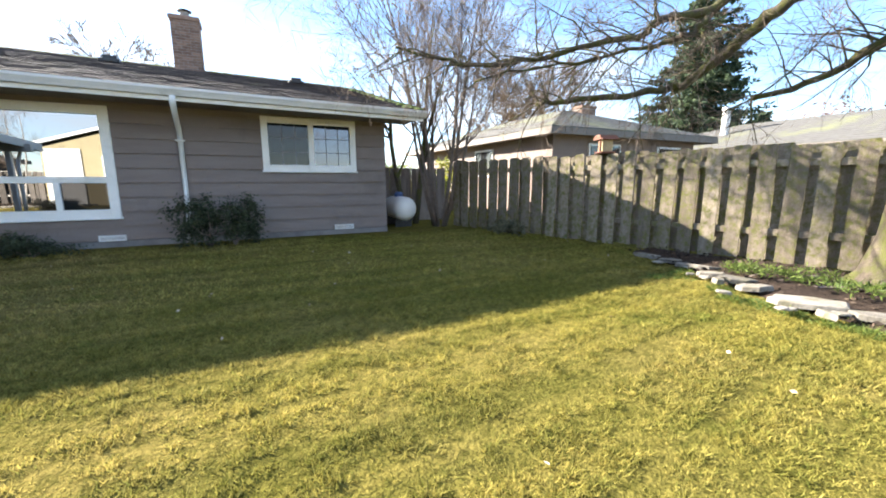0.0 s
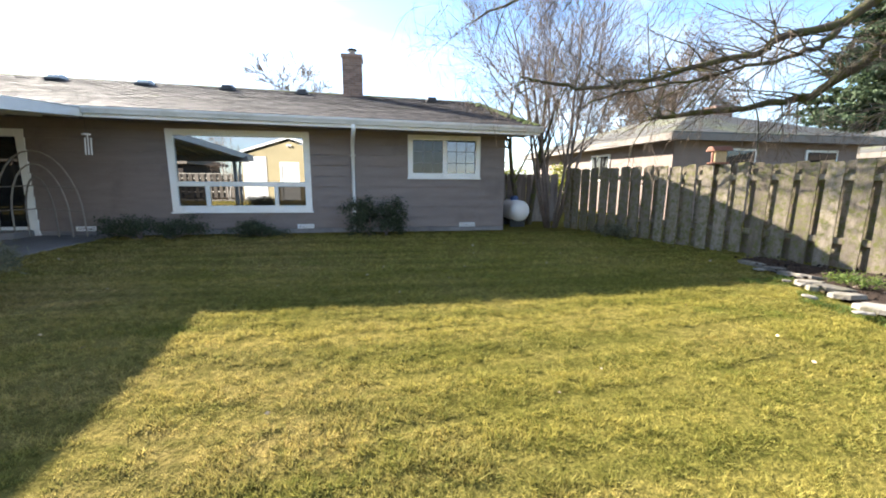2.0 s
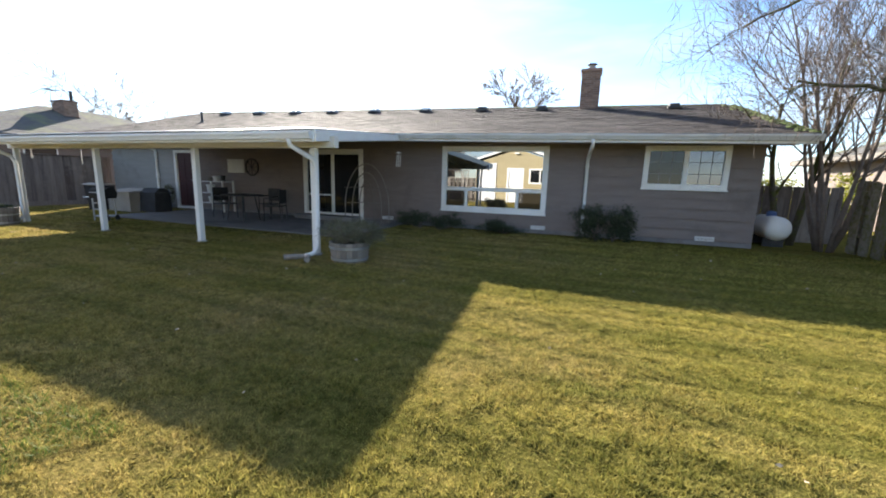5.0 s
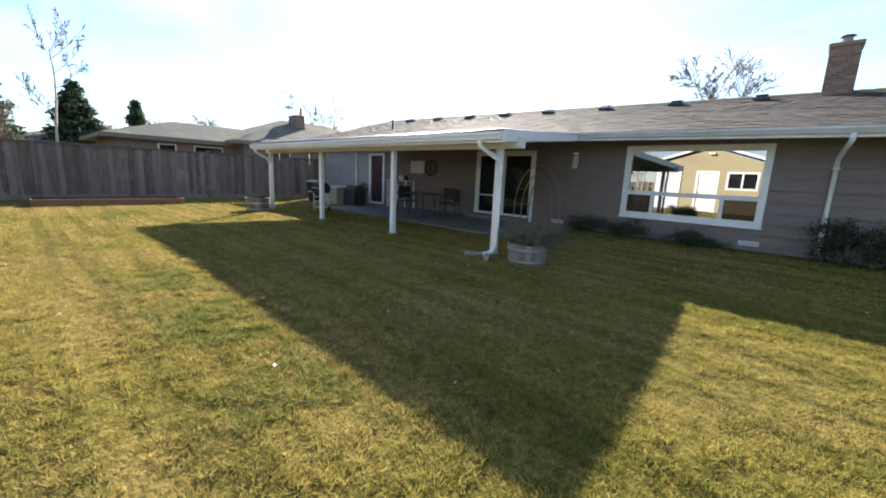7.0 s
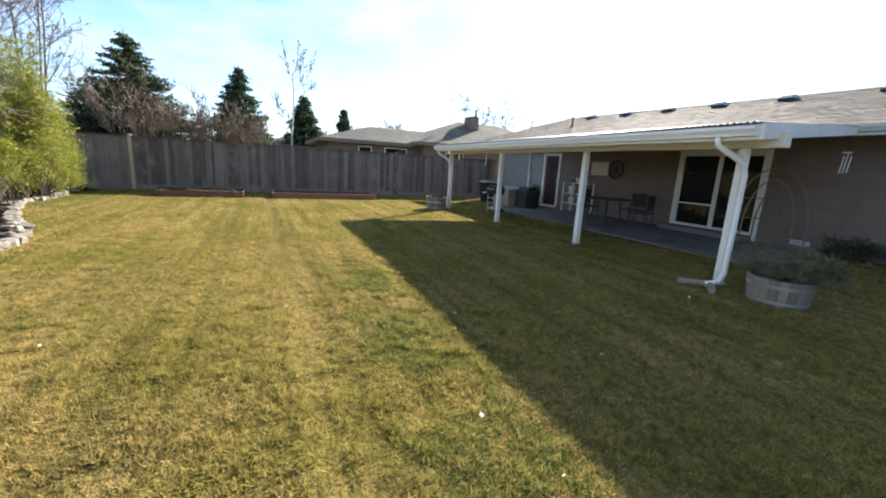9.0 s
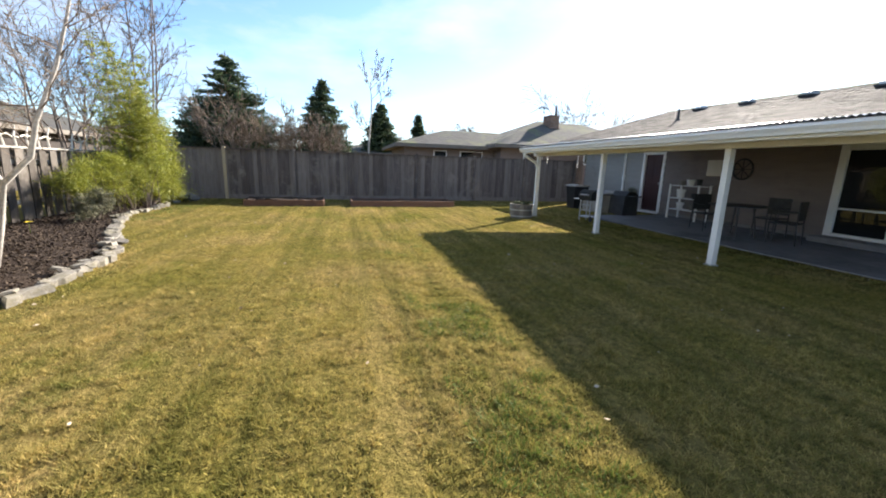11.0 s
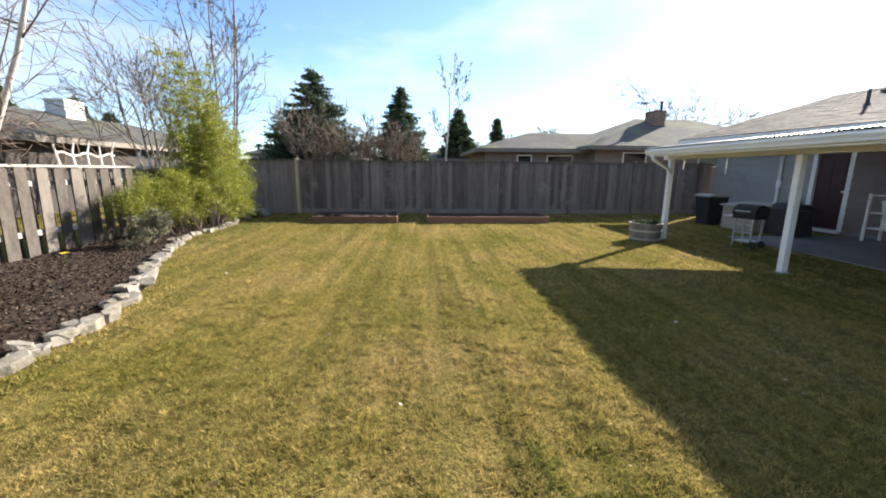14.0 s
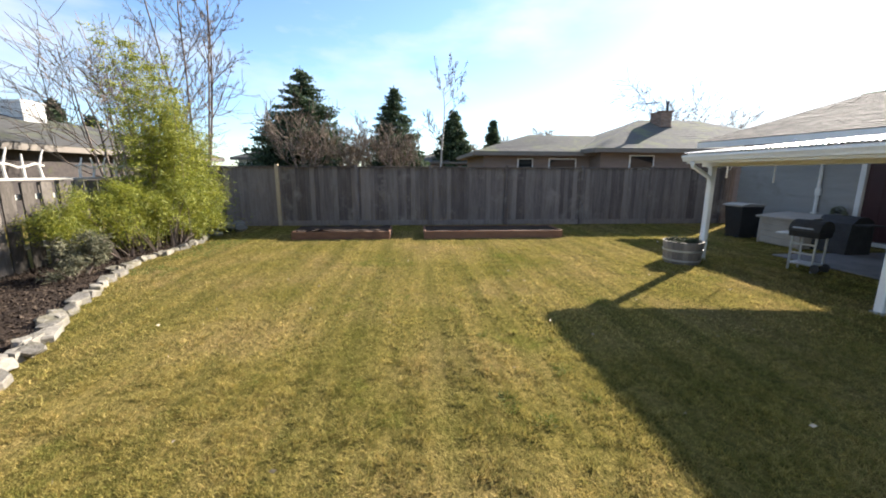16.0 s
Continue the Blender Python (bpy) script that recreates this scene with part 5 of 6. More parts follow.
leafy("neighbour_shrub", (6.2, 12.5, 0), "pale green shrub beyond the corner fence", 12, [(-0.6, 0, 1.1, 0.7, 0.8, 0.7), (-2, 2, 1.2, 0.9, 0.9, 0.8)], 4000, 0.14, M_BAMBOO)
leafy("green_weeds", (4.35, 2.25, 0.02), "fresh green weeds behind the stone edging", 14, [(0, 0, 0.07, 0.22, 0.35, 0.08), (0.2, -0.45, 0.06, 0.3, 0.3, 0.06), (0.1, -0.95, 0.05, 0.3, 0.3, 0.05)], 1600, 0.07, M_GREENTUFT, stems=1, category="weeds", slim=0.15, droop=-0.5)

# the large mossy tree whose limbs hang over the side fence
big = thing("mossy_tree", (5.3, 1.3, 0), "large old tree with bare mossy limbs over the fence", "tree")
rnd = random.Random(77)
trunk = Geo().tube([(0, 0, -0.05), (0.0, 0.0, 0.12), (0.03, 0, 0.5), (0.12, 0, 1.4), (0.3, 0.05, 2.4), (0.5, 0.2, 3.3), (0.55, 0.5, 4.3)], [0.56, 0.40, 0.31, 0.27, 0.25, 0.2, 0.14], 16)
part("trunk", trunk, M_LIMB, big, smooth=True)
MAIN_BOUGHS = {
    "a": [(5.75, 1.6, 3.0), (6.15, 2.4, 3.45), (6.02, 3.0, 3.38), (5.96, 3.6, 2.99), (5.79, 4.2, 2.56), (5.27, 4.6, 2.46), (4.28, 5.2, 2.35), (3.93, 5.5, 2.33)],
    "b": [(5.7, 1.5, 2.8), (6.5, 1.9, 2.95), (6.52, 2.2, 2.73), (6.56, 2.8, 2.42), (5.98, 3.3, 2.2)],
    "c": [(5.85, 1.7, 3.6), (5.7, 3.0, 3.75), (5.35, 3.6, 3.38), (4.85, 3.9, 3.29), (4.68, 4.2, 3.11), (3.99, 4.7, 3.0), (2.85, 5.4, 2.79), (2.09, 5.8, 2.94), (1.65, 6.1, 3.09)],
    "d": [(5.35, 3.6, 3.38), (5.15, 3.6, 3.1), (5.03, 4.0, 3.02), (4.36, 4.6, 2.87), (3.14, 5.2, 2.67), (2.6, 5.6, 2.5)],
    "e": [(5.85, 1.8, 4.2), (5.0, 3.0, 4.8), (3.6, 4.4, 4.9), (2.2, 5.3, 4.5), (0.8, 6.0, 4.0)],
}
BOUGH_RADII = {"a": (0.125, 0.03), "b": (0.10, 0.035), "c": (0.085, 0.02), "d": (0.05, 0.012), "e": (0.09, 0.015)}
for key, pts in MAIN_BOUGHS.items():
    # smooth the limb through its joints, with small kinks
    fine = []
    for i in range(len(pts) - 1):
        p0, p1, p2, p3 = (Vector(pts[max(0, min(len(pts) - 1, i + k))]) for k in (-1, 0, 1, 2))
        for s in range(5):
            u = s / 5
            q = 0.5 * (2 * p1 + (p2 - p0) * u + (2 * p0 - 5 * p1 + 4 * p2 - p3) * u * u + (3 * p1 - p0 - 3 * p2 + p3) * u ** 3)
            fine.append(q + Vector((rnd.gauss(0, 0.018), rnd.gauss(0, 0.018), rnd.gauss(0, 0.018))))
    fine.append(Vector(pts[-1]))
    fine = [q - Vector((5.3, 1.3, 0)) for q in fine]
    r0, r1 = BOUGH_RADII[key]
    n = len(fine) - 1
    radii = [(r0 + (r1 - r0) * (i / n) ** 0.8) * rnd.uniform(0.88, 1.12) for i in range(n + 1)]
    limb = part("limb", Geo().tube(fine, radii, 9), M_LIMB, big, smooth=True)
    wood, twigs = Geo(), Geo()
    for k in range(int(n * 1.3)):
        i = rnd.randint(max(3, n // 3), n)
        d = Vector((rnd.gauss(-0.35, 0.5), rnd.gauss(0.35, 0.5), rnd.gauss(0.15, 0.45)))
        grow(wood, twigs, fine[i], d, rnd.uniform(0.5, 1.3), min(0.014, radii[i] * 0.5), 1, rnd, 3, -0.12, 0.25, 5, 0.03, 0.0022, 0.55, 4)
    part("branch", wood, M_LIMB, limb)
    tagged(part("twig_mass", twigs, M_TWIG_RED, limb), kind="stuff")
# fine weeping twigs above the lawn
weep = Geo()
for k in range(110):
    p = Vector((rnd.uniform(-0.5, 4.5), rnd.uniform(4.5, 7.0), rnd.uniform(3.4, 4.9))) - Vector((5.3, 1.3, 0))
    q = [p]
    d = Vector((rnd.gauss(0, 0.5), rnd.gauss(0, 0.5), -0.35))
    for s in range(5):
        d = (d + Vector((rnd.gauss(0, 0.2), rnd.gauss(0, 0.2), -0.22))).normalized()
        q.append(q[-1] + d * rnd.uniform(0.1, 0.22))
    weep.tube(q, [0.004, 0.0035, 0.003, 0.003, 0.0025, 0.002], 3, cap=False)
    for j in (2, 3, 4):
        e = q[j] + Vector((rnd.gauss(0, 0.12), rnd.gauss(0, 0.12), -0.16))
        weep.tube([q[j], e], [0.0028, 0.002], 3, cap=False)
tagged(part("weeping_spray", weep, M_TWIG_RED, big), kind="stuff")

# ---------- planting beds, stones ----------


def rock_mesh(seed, flat):
    bm = bmesh.new()
    bmesh.ops.create_icosphere(bm, subdivisions=2, radius=1)
    off = Vector((seed * 3.7, seed * 1.3, 0))
    for v in bm.verts:
        k = 1 + 0.38 * noise.noise(v.co * 1.1 + off) + 0.15 * noise.noise(v.co * 3 + off)
        v.co = Vector((v.co.x * k, v.co.y * k, max(-0.6, min(0.62, v.co.z * 1.15)) * k * flat))
    me = bpy.data.meshes.new("stone")
    bm.to_mesh(me)
    bm.free()
    me.materials.append(M_STONE)
    return me


ROCKS = [rock_mesh(s, 0.62) for s in range(7)]


def slab_mesh(seed):
    """A flat broken flagstone: an irregular polygon with chipped, sloping sides."""
    q = random.Random(seed)
    n = q.choice((5, 6, 7))
    ang = [2 * math.pi * (i + q.uniform(-0.3, 0.3)) / n for i in range(n)]
    rad = [q.uniform(0.85, 1.3) for _ in range(n)]
    ring = []
    for i in range(n):
        a, b = (rad[i] * math.cos(ang[i]), rad[i] * math.sin(ang[i])), (rad[(i + 1) % n] * math.cos(ang[(i + 1) % n]), rad[(i + 1) % n] * math.sin(ang[(i + 1) % n]))
        ring.append(a)
        k = q.uniform(0.35, 0.65)
        m = q.uniform(0.93, 1.03)
        ring.append(((a[0] + (b[0] - a[0]) * k) * m, (a[1] + (b[1] - a[1]) * k) * m))
    g, m = Geo(), len(ring)
    tilt = q.uniform(-0.06, 0.06)
    for f, z in ((1.06, -0.5), (1.04, 0.18), (0.97, 0.33), (0.5, 0.36)):
        g.v += [(x * f, y * f, z + tilt * x + q.uniform(-0.02, 0.02)) for x, y in ring]
    for r in range(3):
        g.f += [(r * m + i, r * m + (i + 1) % m, (r + 1) * m + (i + 1) % m, (r + 1) * m + i) for i in range(m)]
    g.f += [tuple(range(m - 1, -1, -1)), tuple(range(3 * m, 4 * m))]
    return g.mesh("stone", M_STONE)


SLABS = [slab_mesh(s) for s in range(8)]
EDGE = [(-6.9, -5.95), (-7.9, -5.62), (-9.1, -5.58), (-9.85, -5.7), (-11.2, -6.25), (-12.0, -6.65), (-13.9, -7.45), (-14.8, -7.6), (-16.6, -7.55), (-17.8, -8.0)]


def along(path, s):
    for a, b in zip(path, path[1:]):
        L = math.dist(a, b)
        if s <= L:
            return a[0] + (b[0] - a[0]) * s / L, a[1] + (b[1] - a[1]) * s / L, math.degrees(math.atan2(b[1] - a[1], b[0] - a[0]))
        s -= L
    return None


rnd = random.Random(5)
edging = thing("stone_edging", (0, 0, 0), "curved edging of pale rough field stones", "stone edging")
s = 0.0
while True:
    p = along(EDGE, s)
    if p is None:
        break
    a = rnd.uniform(0.10, 0.20)
    piece("stone", rnd.choice(SLABS * 2 + ROCKS[:5]), edging, pose(p[0] + rnd.gauss(0, 0.02), p[1] + rnd.gauss(0, 0.025), rnd.uniform(0.035, 0.06), rnd.gauss(0, 8), rnd.gauss(0, 8), p[2] + 180 * rnd.randint(0, 1) + rnd.gauss(0, 10)) @ Matrix.Diagonal((a, a * rnd.uniform(0.42, 0.66), rnd.uniform(0.085, 0.125), 1)))
    if rnd.random() < 0.45:
        b = rnd.uniform(0.07, 0.13)
        piece("stone", rnd.choice(ROCKS), edging, pose(p[0] + rnd.gauss(0, 0.06), p[1] - rnd.uniform(-0.1, 0.12), rnd.uniform(0.05, 0.10), rnd.gauss(0, 12), rnd.gauss(0, 12), rnd.uniform(0, 360)) @ Matrix.Diagonal((b, b * 0.8, b * 0.7, 1)))
    s += a * 1.6
for k in range(14):
    b = rnd.uniform(0.12, 0.26)
    piece("stone", rnd.choice(ROCKS), edging, pose(-18.5 + rnd.gauss(0, 0.4), -7.9 + rnd.gauss(0, 0.3), rnd.uniform(0.04, 0.2), rnd.gauss(0, 15), rnd.gauss(0, 15), rnd.uniform(0, 360)) @ Matrix.Diagonal((b, b * 0.8, b * 0.7, 1)))


def mulch_sheet(name, outline_near, far_side, label):
    """A lumpy soil sheet between an edging line and its far side."""
    g = Geo()
    m, n = 70, 16
    L = sum(math.dist(a, b) for a, b in zip(outline_near, outline_near[1:])) - 0.01
    for i in range(m + 1):
        p = along(outline_near, L * i / m)
        q = far_side(p[0], p[1])
        for j in range(n + 1):
            f = j / n
            x, y = p[0] + (q[0] - p[0]) * f, p[1] + (q[1] - p[1]) * f
            h = 0.045 + 0.03 * noise.noise(Vector((x * 2, y * 2, 1))) + 0.02 * noise.noise(Vector((x * 7, y * 7, 2)))
            g.v.append((x, y, ground_height(x, y) + (h if 0 < j < n and 0 < i < m else -0.03)))
    g.f = [(i * (n + 1) + j, (i + 1) * (n + 1) + j, (i + 1) * (n + 1) + j + 1, i * (n + 1) + j + 1) for i in range(m) for j in range(n)]
    return structure(name, g, M_SOIL, label, "mulch bed", smooth=True)


mulch_sheet("mulch_bed", EDGE, lambda x, y: (x, -9.0), "dark bark mulch in a curved planting bed")
SIDE_EDGE = [(4.6, 3.95), (4.42, 3.45), (4.25, 2.85), (3.95, 2.25), (3.72, 1.7), (3.6, 1.1), (3.7, 0.2), (3.9, -0.8)]
mulch_sheet("side_bed", SIDE_EDGE, lambda x, y: (3.86 + (8.2 - y) * 0.286, y), "bare earth strip below the side fence")
slabs = thing("stone_border", (0, 0, 0), "broken flat grey stones edging the side bed", "stone border")
for x, y, a, b, rz in ((4.42, 3.55, 0.24, 0.13, 110), (4.38, 3.2, 0.2, 0.12, 100), (4.28, 2.95, 0.18, 0.14, 60), (4.36, 2.72, 0.24, 0.16, 120), (4.08, 2.5, 0.2, 0.13, 120), (4.06, 2.2, 0.26, 0.17, 130), (3.85, 2.28, 0.12, 0.09, 20), (3.86, 1.98, 0.20, 0.12, 120), (3.74, 1.5, 0.40, 0.25, 118), (3.78, 1.0, 0.34, 0.15, 95), (3.5, 1.28, 0.12, 0.07, 60), (3.8, 0.5, 0.3, 0.18, 95), (3.85, -0.1, 0.28, 0.18, 80)):
    piece("stone", rnd.choice(SLABS), slabs, pose(x, y, 0.02, rnd.gauss(0, 4), rnd.gauss(0, 4), rz) @ Matrix.Diagonal((a * 0.64, b * 0.60, 0.06, 1)))
for k in range(22):
    p = along(SIDE_EDGE, rnd.uniform(0, 4.5))
    b = rnd.uniform(0.03, 0.08)
    piece("stone", rnd.choice(ROCKS), slabs, pose(p[0] + rnd.gauss(-0.08, 0.1), p[1] + rnd.gauss(0, 0.1), 0.01, 0, 0, rnd.uniform(0, 360)) @ Matrix.Diagonal((b, b * 0.8, b * 0.5, 1)))

# raised beds by the back fence


def raised_bed(x0, x1, y0, y1, h, label, fill):
    t = thing("raised_bed", (x0, y0, 0), label, "planter bed", "raised beds by the back fence")
    L, W = y1 - y0, x1 - x0
    part("side_board", Geo().box(W - 0.045, 0, -0.02, W, L, h), M_BEDWOOD, t)
    part("side_board", Geo().box(0, 0, -0.02, 0.045, L, h), M_BEDWOOD, t)
    part("end_board", Geo().box(0.045, 0, -0.02, W - 0.045, 0.045, h), M_BEDWOOD, t)
    part("end_board", Geo().box(0.045, L - 0.045, -0.02, W - 0.045, L, h), M_BEDWOOD, t)
    g = Geo()
    m, n = 24, 8
    for i in range(m + 1):
        for j in range(n + 1):
            y, x = 0.045 + (L - 0.09) * i / m, 0.045 + (W - 0.09) * j / n
            g.v.append((x, y, h - 0.03 + fill * (0.5 + noise.noise(Vector((x * 5, y * 5, L))))))
    g.f = [(i * (n + 1) + j, (i + 1) * (n + 1) + j, (i + 1) * (n + 1) + j + 1, i * (n + 1) + j + 1) for i in range(m) for j in range(n)]
    part("soil", g, M_SOIL, t)
    return t


raised_bed(-18.0, -16.95, -5.6, -3.2, 0.19, "reddish timber raised bed filled with lumpy soil", 0.07)
raised_bed(-18.0, -16.95, -2.35, 1.2, 0.19, "dark timber raised bed with bare soil", 0.02)

# ---------- yard things ----------


def barrel_planter(at, label, seed, r=0.36, h=0.38, plant=None):
    t = thing("barrel_planter", at, label, "planter")
    n = 22
    mesh = Geo()
    w = math.pi * r / n * 0.97
    mesh.add([(-w * 0.86, 0, 0), (w * 0.86, 0, 0), (w * 0.86, 0.03, 0), (-w * 0.86, 0.03, 0), (-w, -0.04, h), (w, -0.04, h), (w, -0.01, h), (-w, -0.01, h)],
             [(0, 1, 5, 4), (1, 2, 6, 5), (2, 3, 7, 6), (3, 0, 4, 7), (4, 5, 6, 7), (3, 2, 1, 0)])
    me = mesh.mesh("stave", M_BARREL)
    for k in range(n):
        a = 360 * k / n
        piece("stave", me, t, pose(0, 0, 0, 0, 0, a) @ pose(0, -r * 0.9, 0))
    for z in (0.06, 0.24):
        rr = r * 0.9 + 0.04 * z / h + 0.008
        part("hoop", Geo().lathe([(rr - 0.006, z - 0.016), (rr, z - 0.018), (rr + 0.004, z + 0.018), (rr - 0.004, z + 0.018)], (0, 0, 0), 30), M_METAL, t)
    part("soil", Geo().lathe([(r * 0.86, h - 0.08), (r * 0.88, h - 0.05), (0.02, h - 0.03)], (0, 0, 0), 20), M_SOIL, t)
    return t


barrel_planter((-4.97, 2.86, -0.03), "weathered grey half barrel planter beside the post", 1, 0.31, 0.32)
leafy("barrel_herbs", (-4.97, 2.86, 0.23), "straggly grey-green herbs in a barrel planter", 21, [(-0.15, 0, 0.22, 0.4, 0.32, 0.2), (0.22, 0.05, 0.18, 0.3, 0.3, 0.18)], 5200, 0.085, M_DRYLEAF, stems=16, category="plant", slim=0.09, droop=-0.25)
barrel_planter((-14.12, 2.42, 0), "weathered grey half barrel planter at the patio corner", 2, 0.33, 0.40)
leafy("barrel_greens", (-14.12, 2.42, 0.32), "low green plants in a barrel planter", 22, [(0, 0, 0.06, 0.28, 0.28, 0.08)], 1800, 0.07, M_SHRUB, stems=4, category="plant", slim=0.12, droop=-0.3)

tank = thing("propane_tank", (2.62, 8.9, 0), "white horizontal propane tank beside the house", "tank")
prof = [(0.01, -0.62), (0.14, -0.60), (0.22, -0.54), (0.27, -0.44), (0.275, -0.3), (0.275, 0.3), (0.27, 0.44), (0.22, 0.54), (0.14, 0.6), (0.01, 0.62)]
part("shell", Geo().lathe(prof, (0, 0, 0), 28, pose(0, 0, 0.42, 90, 0, 0)), M_TANK, tank, smooth=True)
for y in (-0.3, 0.3):
    part("leg", Geo().box(-0.2, y - 0.03, -0.02, 0.2, y + 0.03, 0.2), M_DARKMETAL, tank)
part("valve_dome", Geo().lathe([(0.1, 0.66), (0.1, 0.76), (0.06, 0.8)], (0, 0, 0), 14), M_BLUE, tank, "blue valve cover")

feeder = thing("bird_feeder", (4.83, 4.8, 1.5), "red-roofed wooden bird feeder on the fence", "bird feeder", rz=-15)
feeder.scale = (1.1, 1.1, 1.1)
part("floor", Geo().box(-0.12, -0.1, 0, 0.12, 0.1, 0.025), M_REDWOOD, feeder)
for x in (-0.105, 0.085):
    part("post", Geo().box(x, -0.02, 0.025, x + 0.02, 0.02, 0.21), M_REDWOOD, feeder)
part("seed_box", Geo().box(-0.085, -0.06, 0.025, 0.085, 0.06, 0.2), M_SEED, feeder, "clear seed box with seed")
part("roof", Geo().prism([(-0.14, -0.13, 0.2), (-0.14, 0.13, 0.2), (-0.14, 0.05, 0.27), (-0.14, -0.05, 0.27)], (0.28, 0, 0)), M_REDWOOD, feeder, "red roof")

# driftwood trellis on the left fence
for x0, n in ((-14.5, 5), (-16.5, 5)):
    t = thing("driftwood_trellis", (x0, -8.87, 1.52), "pale driftwood trellis on top of the fence", "trellis", "driftwood trellises")
    rnd2 = random.Random(int(-x0 * 10))
    for k in range(n):
        x = 0.02 + k * 0.31
        part("upright", Geo().tube([(x, 0, -0.01), (x + rnd2.gauss(0, 0.03), 0, 0.2), (x + rnd2.gauss(0, 0.06), 0, 0.34 + rnd2.uniform(0, 0.14))], [0.022, 0.02, 0.012], 6), M_ROPE, t)
    part("crossbar", Geo().tube([(-0.03 + 0.15 * i, 0.0, 0.20 + 0.035 * math.sin(i * 1.7)) for i in range(10)], [0.018] * 10, 6), M_ROPE, t)

# patio furnishings
sh = thing("plant_stand", (-13.95, 7.3, 0.02), "white slatted three-tier plant stand on the patio", "shelf")
for x in (0, 1.03):
    for y in (0, 0.42):
        part("leg", Geo().box(x, y, 0, x + 0.05, y + 0.05, 1.05), M_TRIM, sh)
for z, d in ((0.28, 0.47), (0.62, 0.47), (1.0, 0.47)):
    for k in range(5):
        part("slat", Geo().box(0.0, 0.01 + k * 0.09, z, 1.08, 0.07 + k * 0.09, z + 0.02), M_TRIM, sh)
for k, (x, z, r, h, m) in enumerate(((0.28, 0.30, 0.11, 0.2, M_TRIM), (0.72, 0.30, 0.09, 0.16, M_BARREL), (0.25, 0.64, 0.13, 0.26, M_TRIM), (0.75, 0.64, 0.1, 0.16, M_BLACK), (0.55, 1.02, 0.12, 0.18, M_TRIM), (0.85, 1.02, 0.08, 0.2, M_BLACK), (0.25, 1.02, 0.09, 0.13, M_BARREL))):
    p = thing("flower_pot", (-13.95 + x, 7.53, 0.02 + z), "small plant pot standing on the white stand", "pot", "pots on the stand")
    part("pot", Geo().lathe([(r * 0.7, 0), (r * 0.95, h * 0.85), (r, h * 0.86), (r, h), (r * 0.88, h), (r * 0.85, h * 0.8)], (0, 0, 0), 16), m, p)
bb = thing("notice_board", (-13.25, WY - 0.035, 1.35), "cream board hung on the patio wall", "board")
part("panel", Geo().box(0, -0.03, 0, 0.74, 0.0, 0.45), M_SHADE_BOARD, bb)
wheel = thing("wall_ornament", (-12.15, WY - 0.04, 1.55), "dark round ornament hung on the wall", "ornament")
part("ring", Geo().tube([(0.27 * math.cos(a * math.pi / 12), -0.03, 0.27 * math.sin(a * math.pi / 12)) for a in range(25)], [0.025] * 25, 6), M_DARKMETAL, wheel)
for k in range(4):
    a = k * math.pi / 4
    part("spoke", Geo().tube([(-0.26 * math.cos(a), -0.03, -0.26 * math.sin(a)), (0.26 * math.cos(a), -0.03, 0.26 * math.sin(a))], [0.012, 0.012], 5), M_DARKMETAL, wheel)

bq = thing("barbecue", (-13.35, 4.1, 0.0), "charcoal kettle barbecue on a pale cart", "barbecue", rz=15)
bq.scale = (0.72, 0.76, 0.86)
for x in (-0.26, 0.22):
    for y in (-0.2, 0.16):
        part("leg", Geo().box(x, y, 0, x + 0.04, y + 0.04, 0.72), M_METAL, bq)
for z in (0.34, 0.52):
    part("crossbar", Geo().box(-0.22, -0.2, z, 0.22, -0.18, z + 0.035), M_METAL, bq)
part("shelf", Geo().box(-0.26, -0.2, 0.13, 0.26, 0.2, 0.16), M_METAL, bq)
part("side_table", Geo().box(-0.62, -0.18, 0.69, -0.30, 0.18, 0.72), M_METAL, bq)
part("firebox", Geo().prism([(-0.3, -0.22, 0.68), (-0.3, 0.22, 0.68), (-0.3, 0.25, 0.80), (-0.3, -0.25, 0.80)], (0.6, 0, 0)), M_BLACK, bq)
lid = part("lid", Geo().prism([(-0.31, -0.26, 0.80), (-0.31, 0.26, 0.80), (-0.31, 0.25, 0.87), (-0.31, 0.21, 0.94), (-0.31, 0.13, 0.99), (-0.31, 0.03, 1.01), (-0.31, -0.08, 1.0), (-0.31, -0.18, 0.95), (-0.31, -0.24, 0.88)], (0.62, 0, 0)), M_CANVAS, bq)
part("handle", Geo().tube([(-0.2, -0.29, 0.86), (0.2, -0.29, 0.86)], [0.014, 0.014], 8), M_METAL, lid)
for y in (-0.19, 0.17):
    part("wheel", Geo().lathe([(0.07, -0.02), (0.09, -0.015), (0.09, 0.015), (0.07, 0.02)], (0, 0, 0), 14, pose(0.3, y, 0.09, 90, 0, 0)), M_BLACK, bq)

dbx = thing("deck_box", (-16.15, 5.78, 0.0), "tan-grey wooden storage box with an overhanging lid", "storage box")
for k in range(4):
    part("board", Geo().box(0.04, 0.0, 0.03 + 0.145 * k, 1.02, 0.03, 0.167 + 0.145 * k), M_GREYBOX, dbx)
part("body", Geo().box(0.02, 0.032, 0, 1.04, 0.70, 0.61, c=0.01), M_GREYBOX, dbx)
for x in (-0.005, 1.025):
    part("corner_post", Geo().box(x, -0.012, 0, x + 0.04, 0.03, 0.612), M_GREYBOX, dbx)
part("lid", Geo().prism([(-0.06, -0.07, 0.614), (-0.06, 0.74, 0.70), (-0.06, 0.74, 0.735), (-0.06, -0.07, 0.65)], (1.18, 0, 0)), M_GREYBOX, dbx)
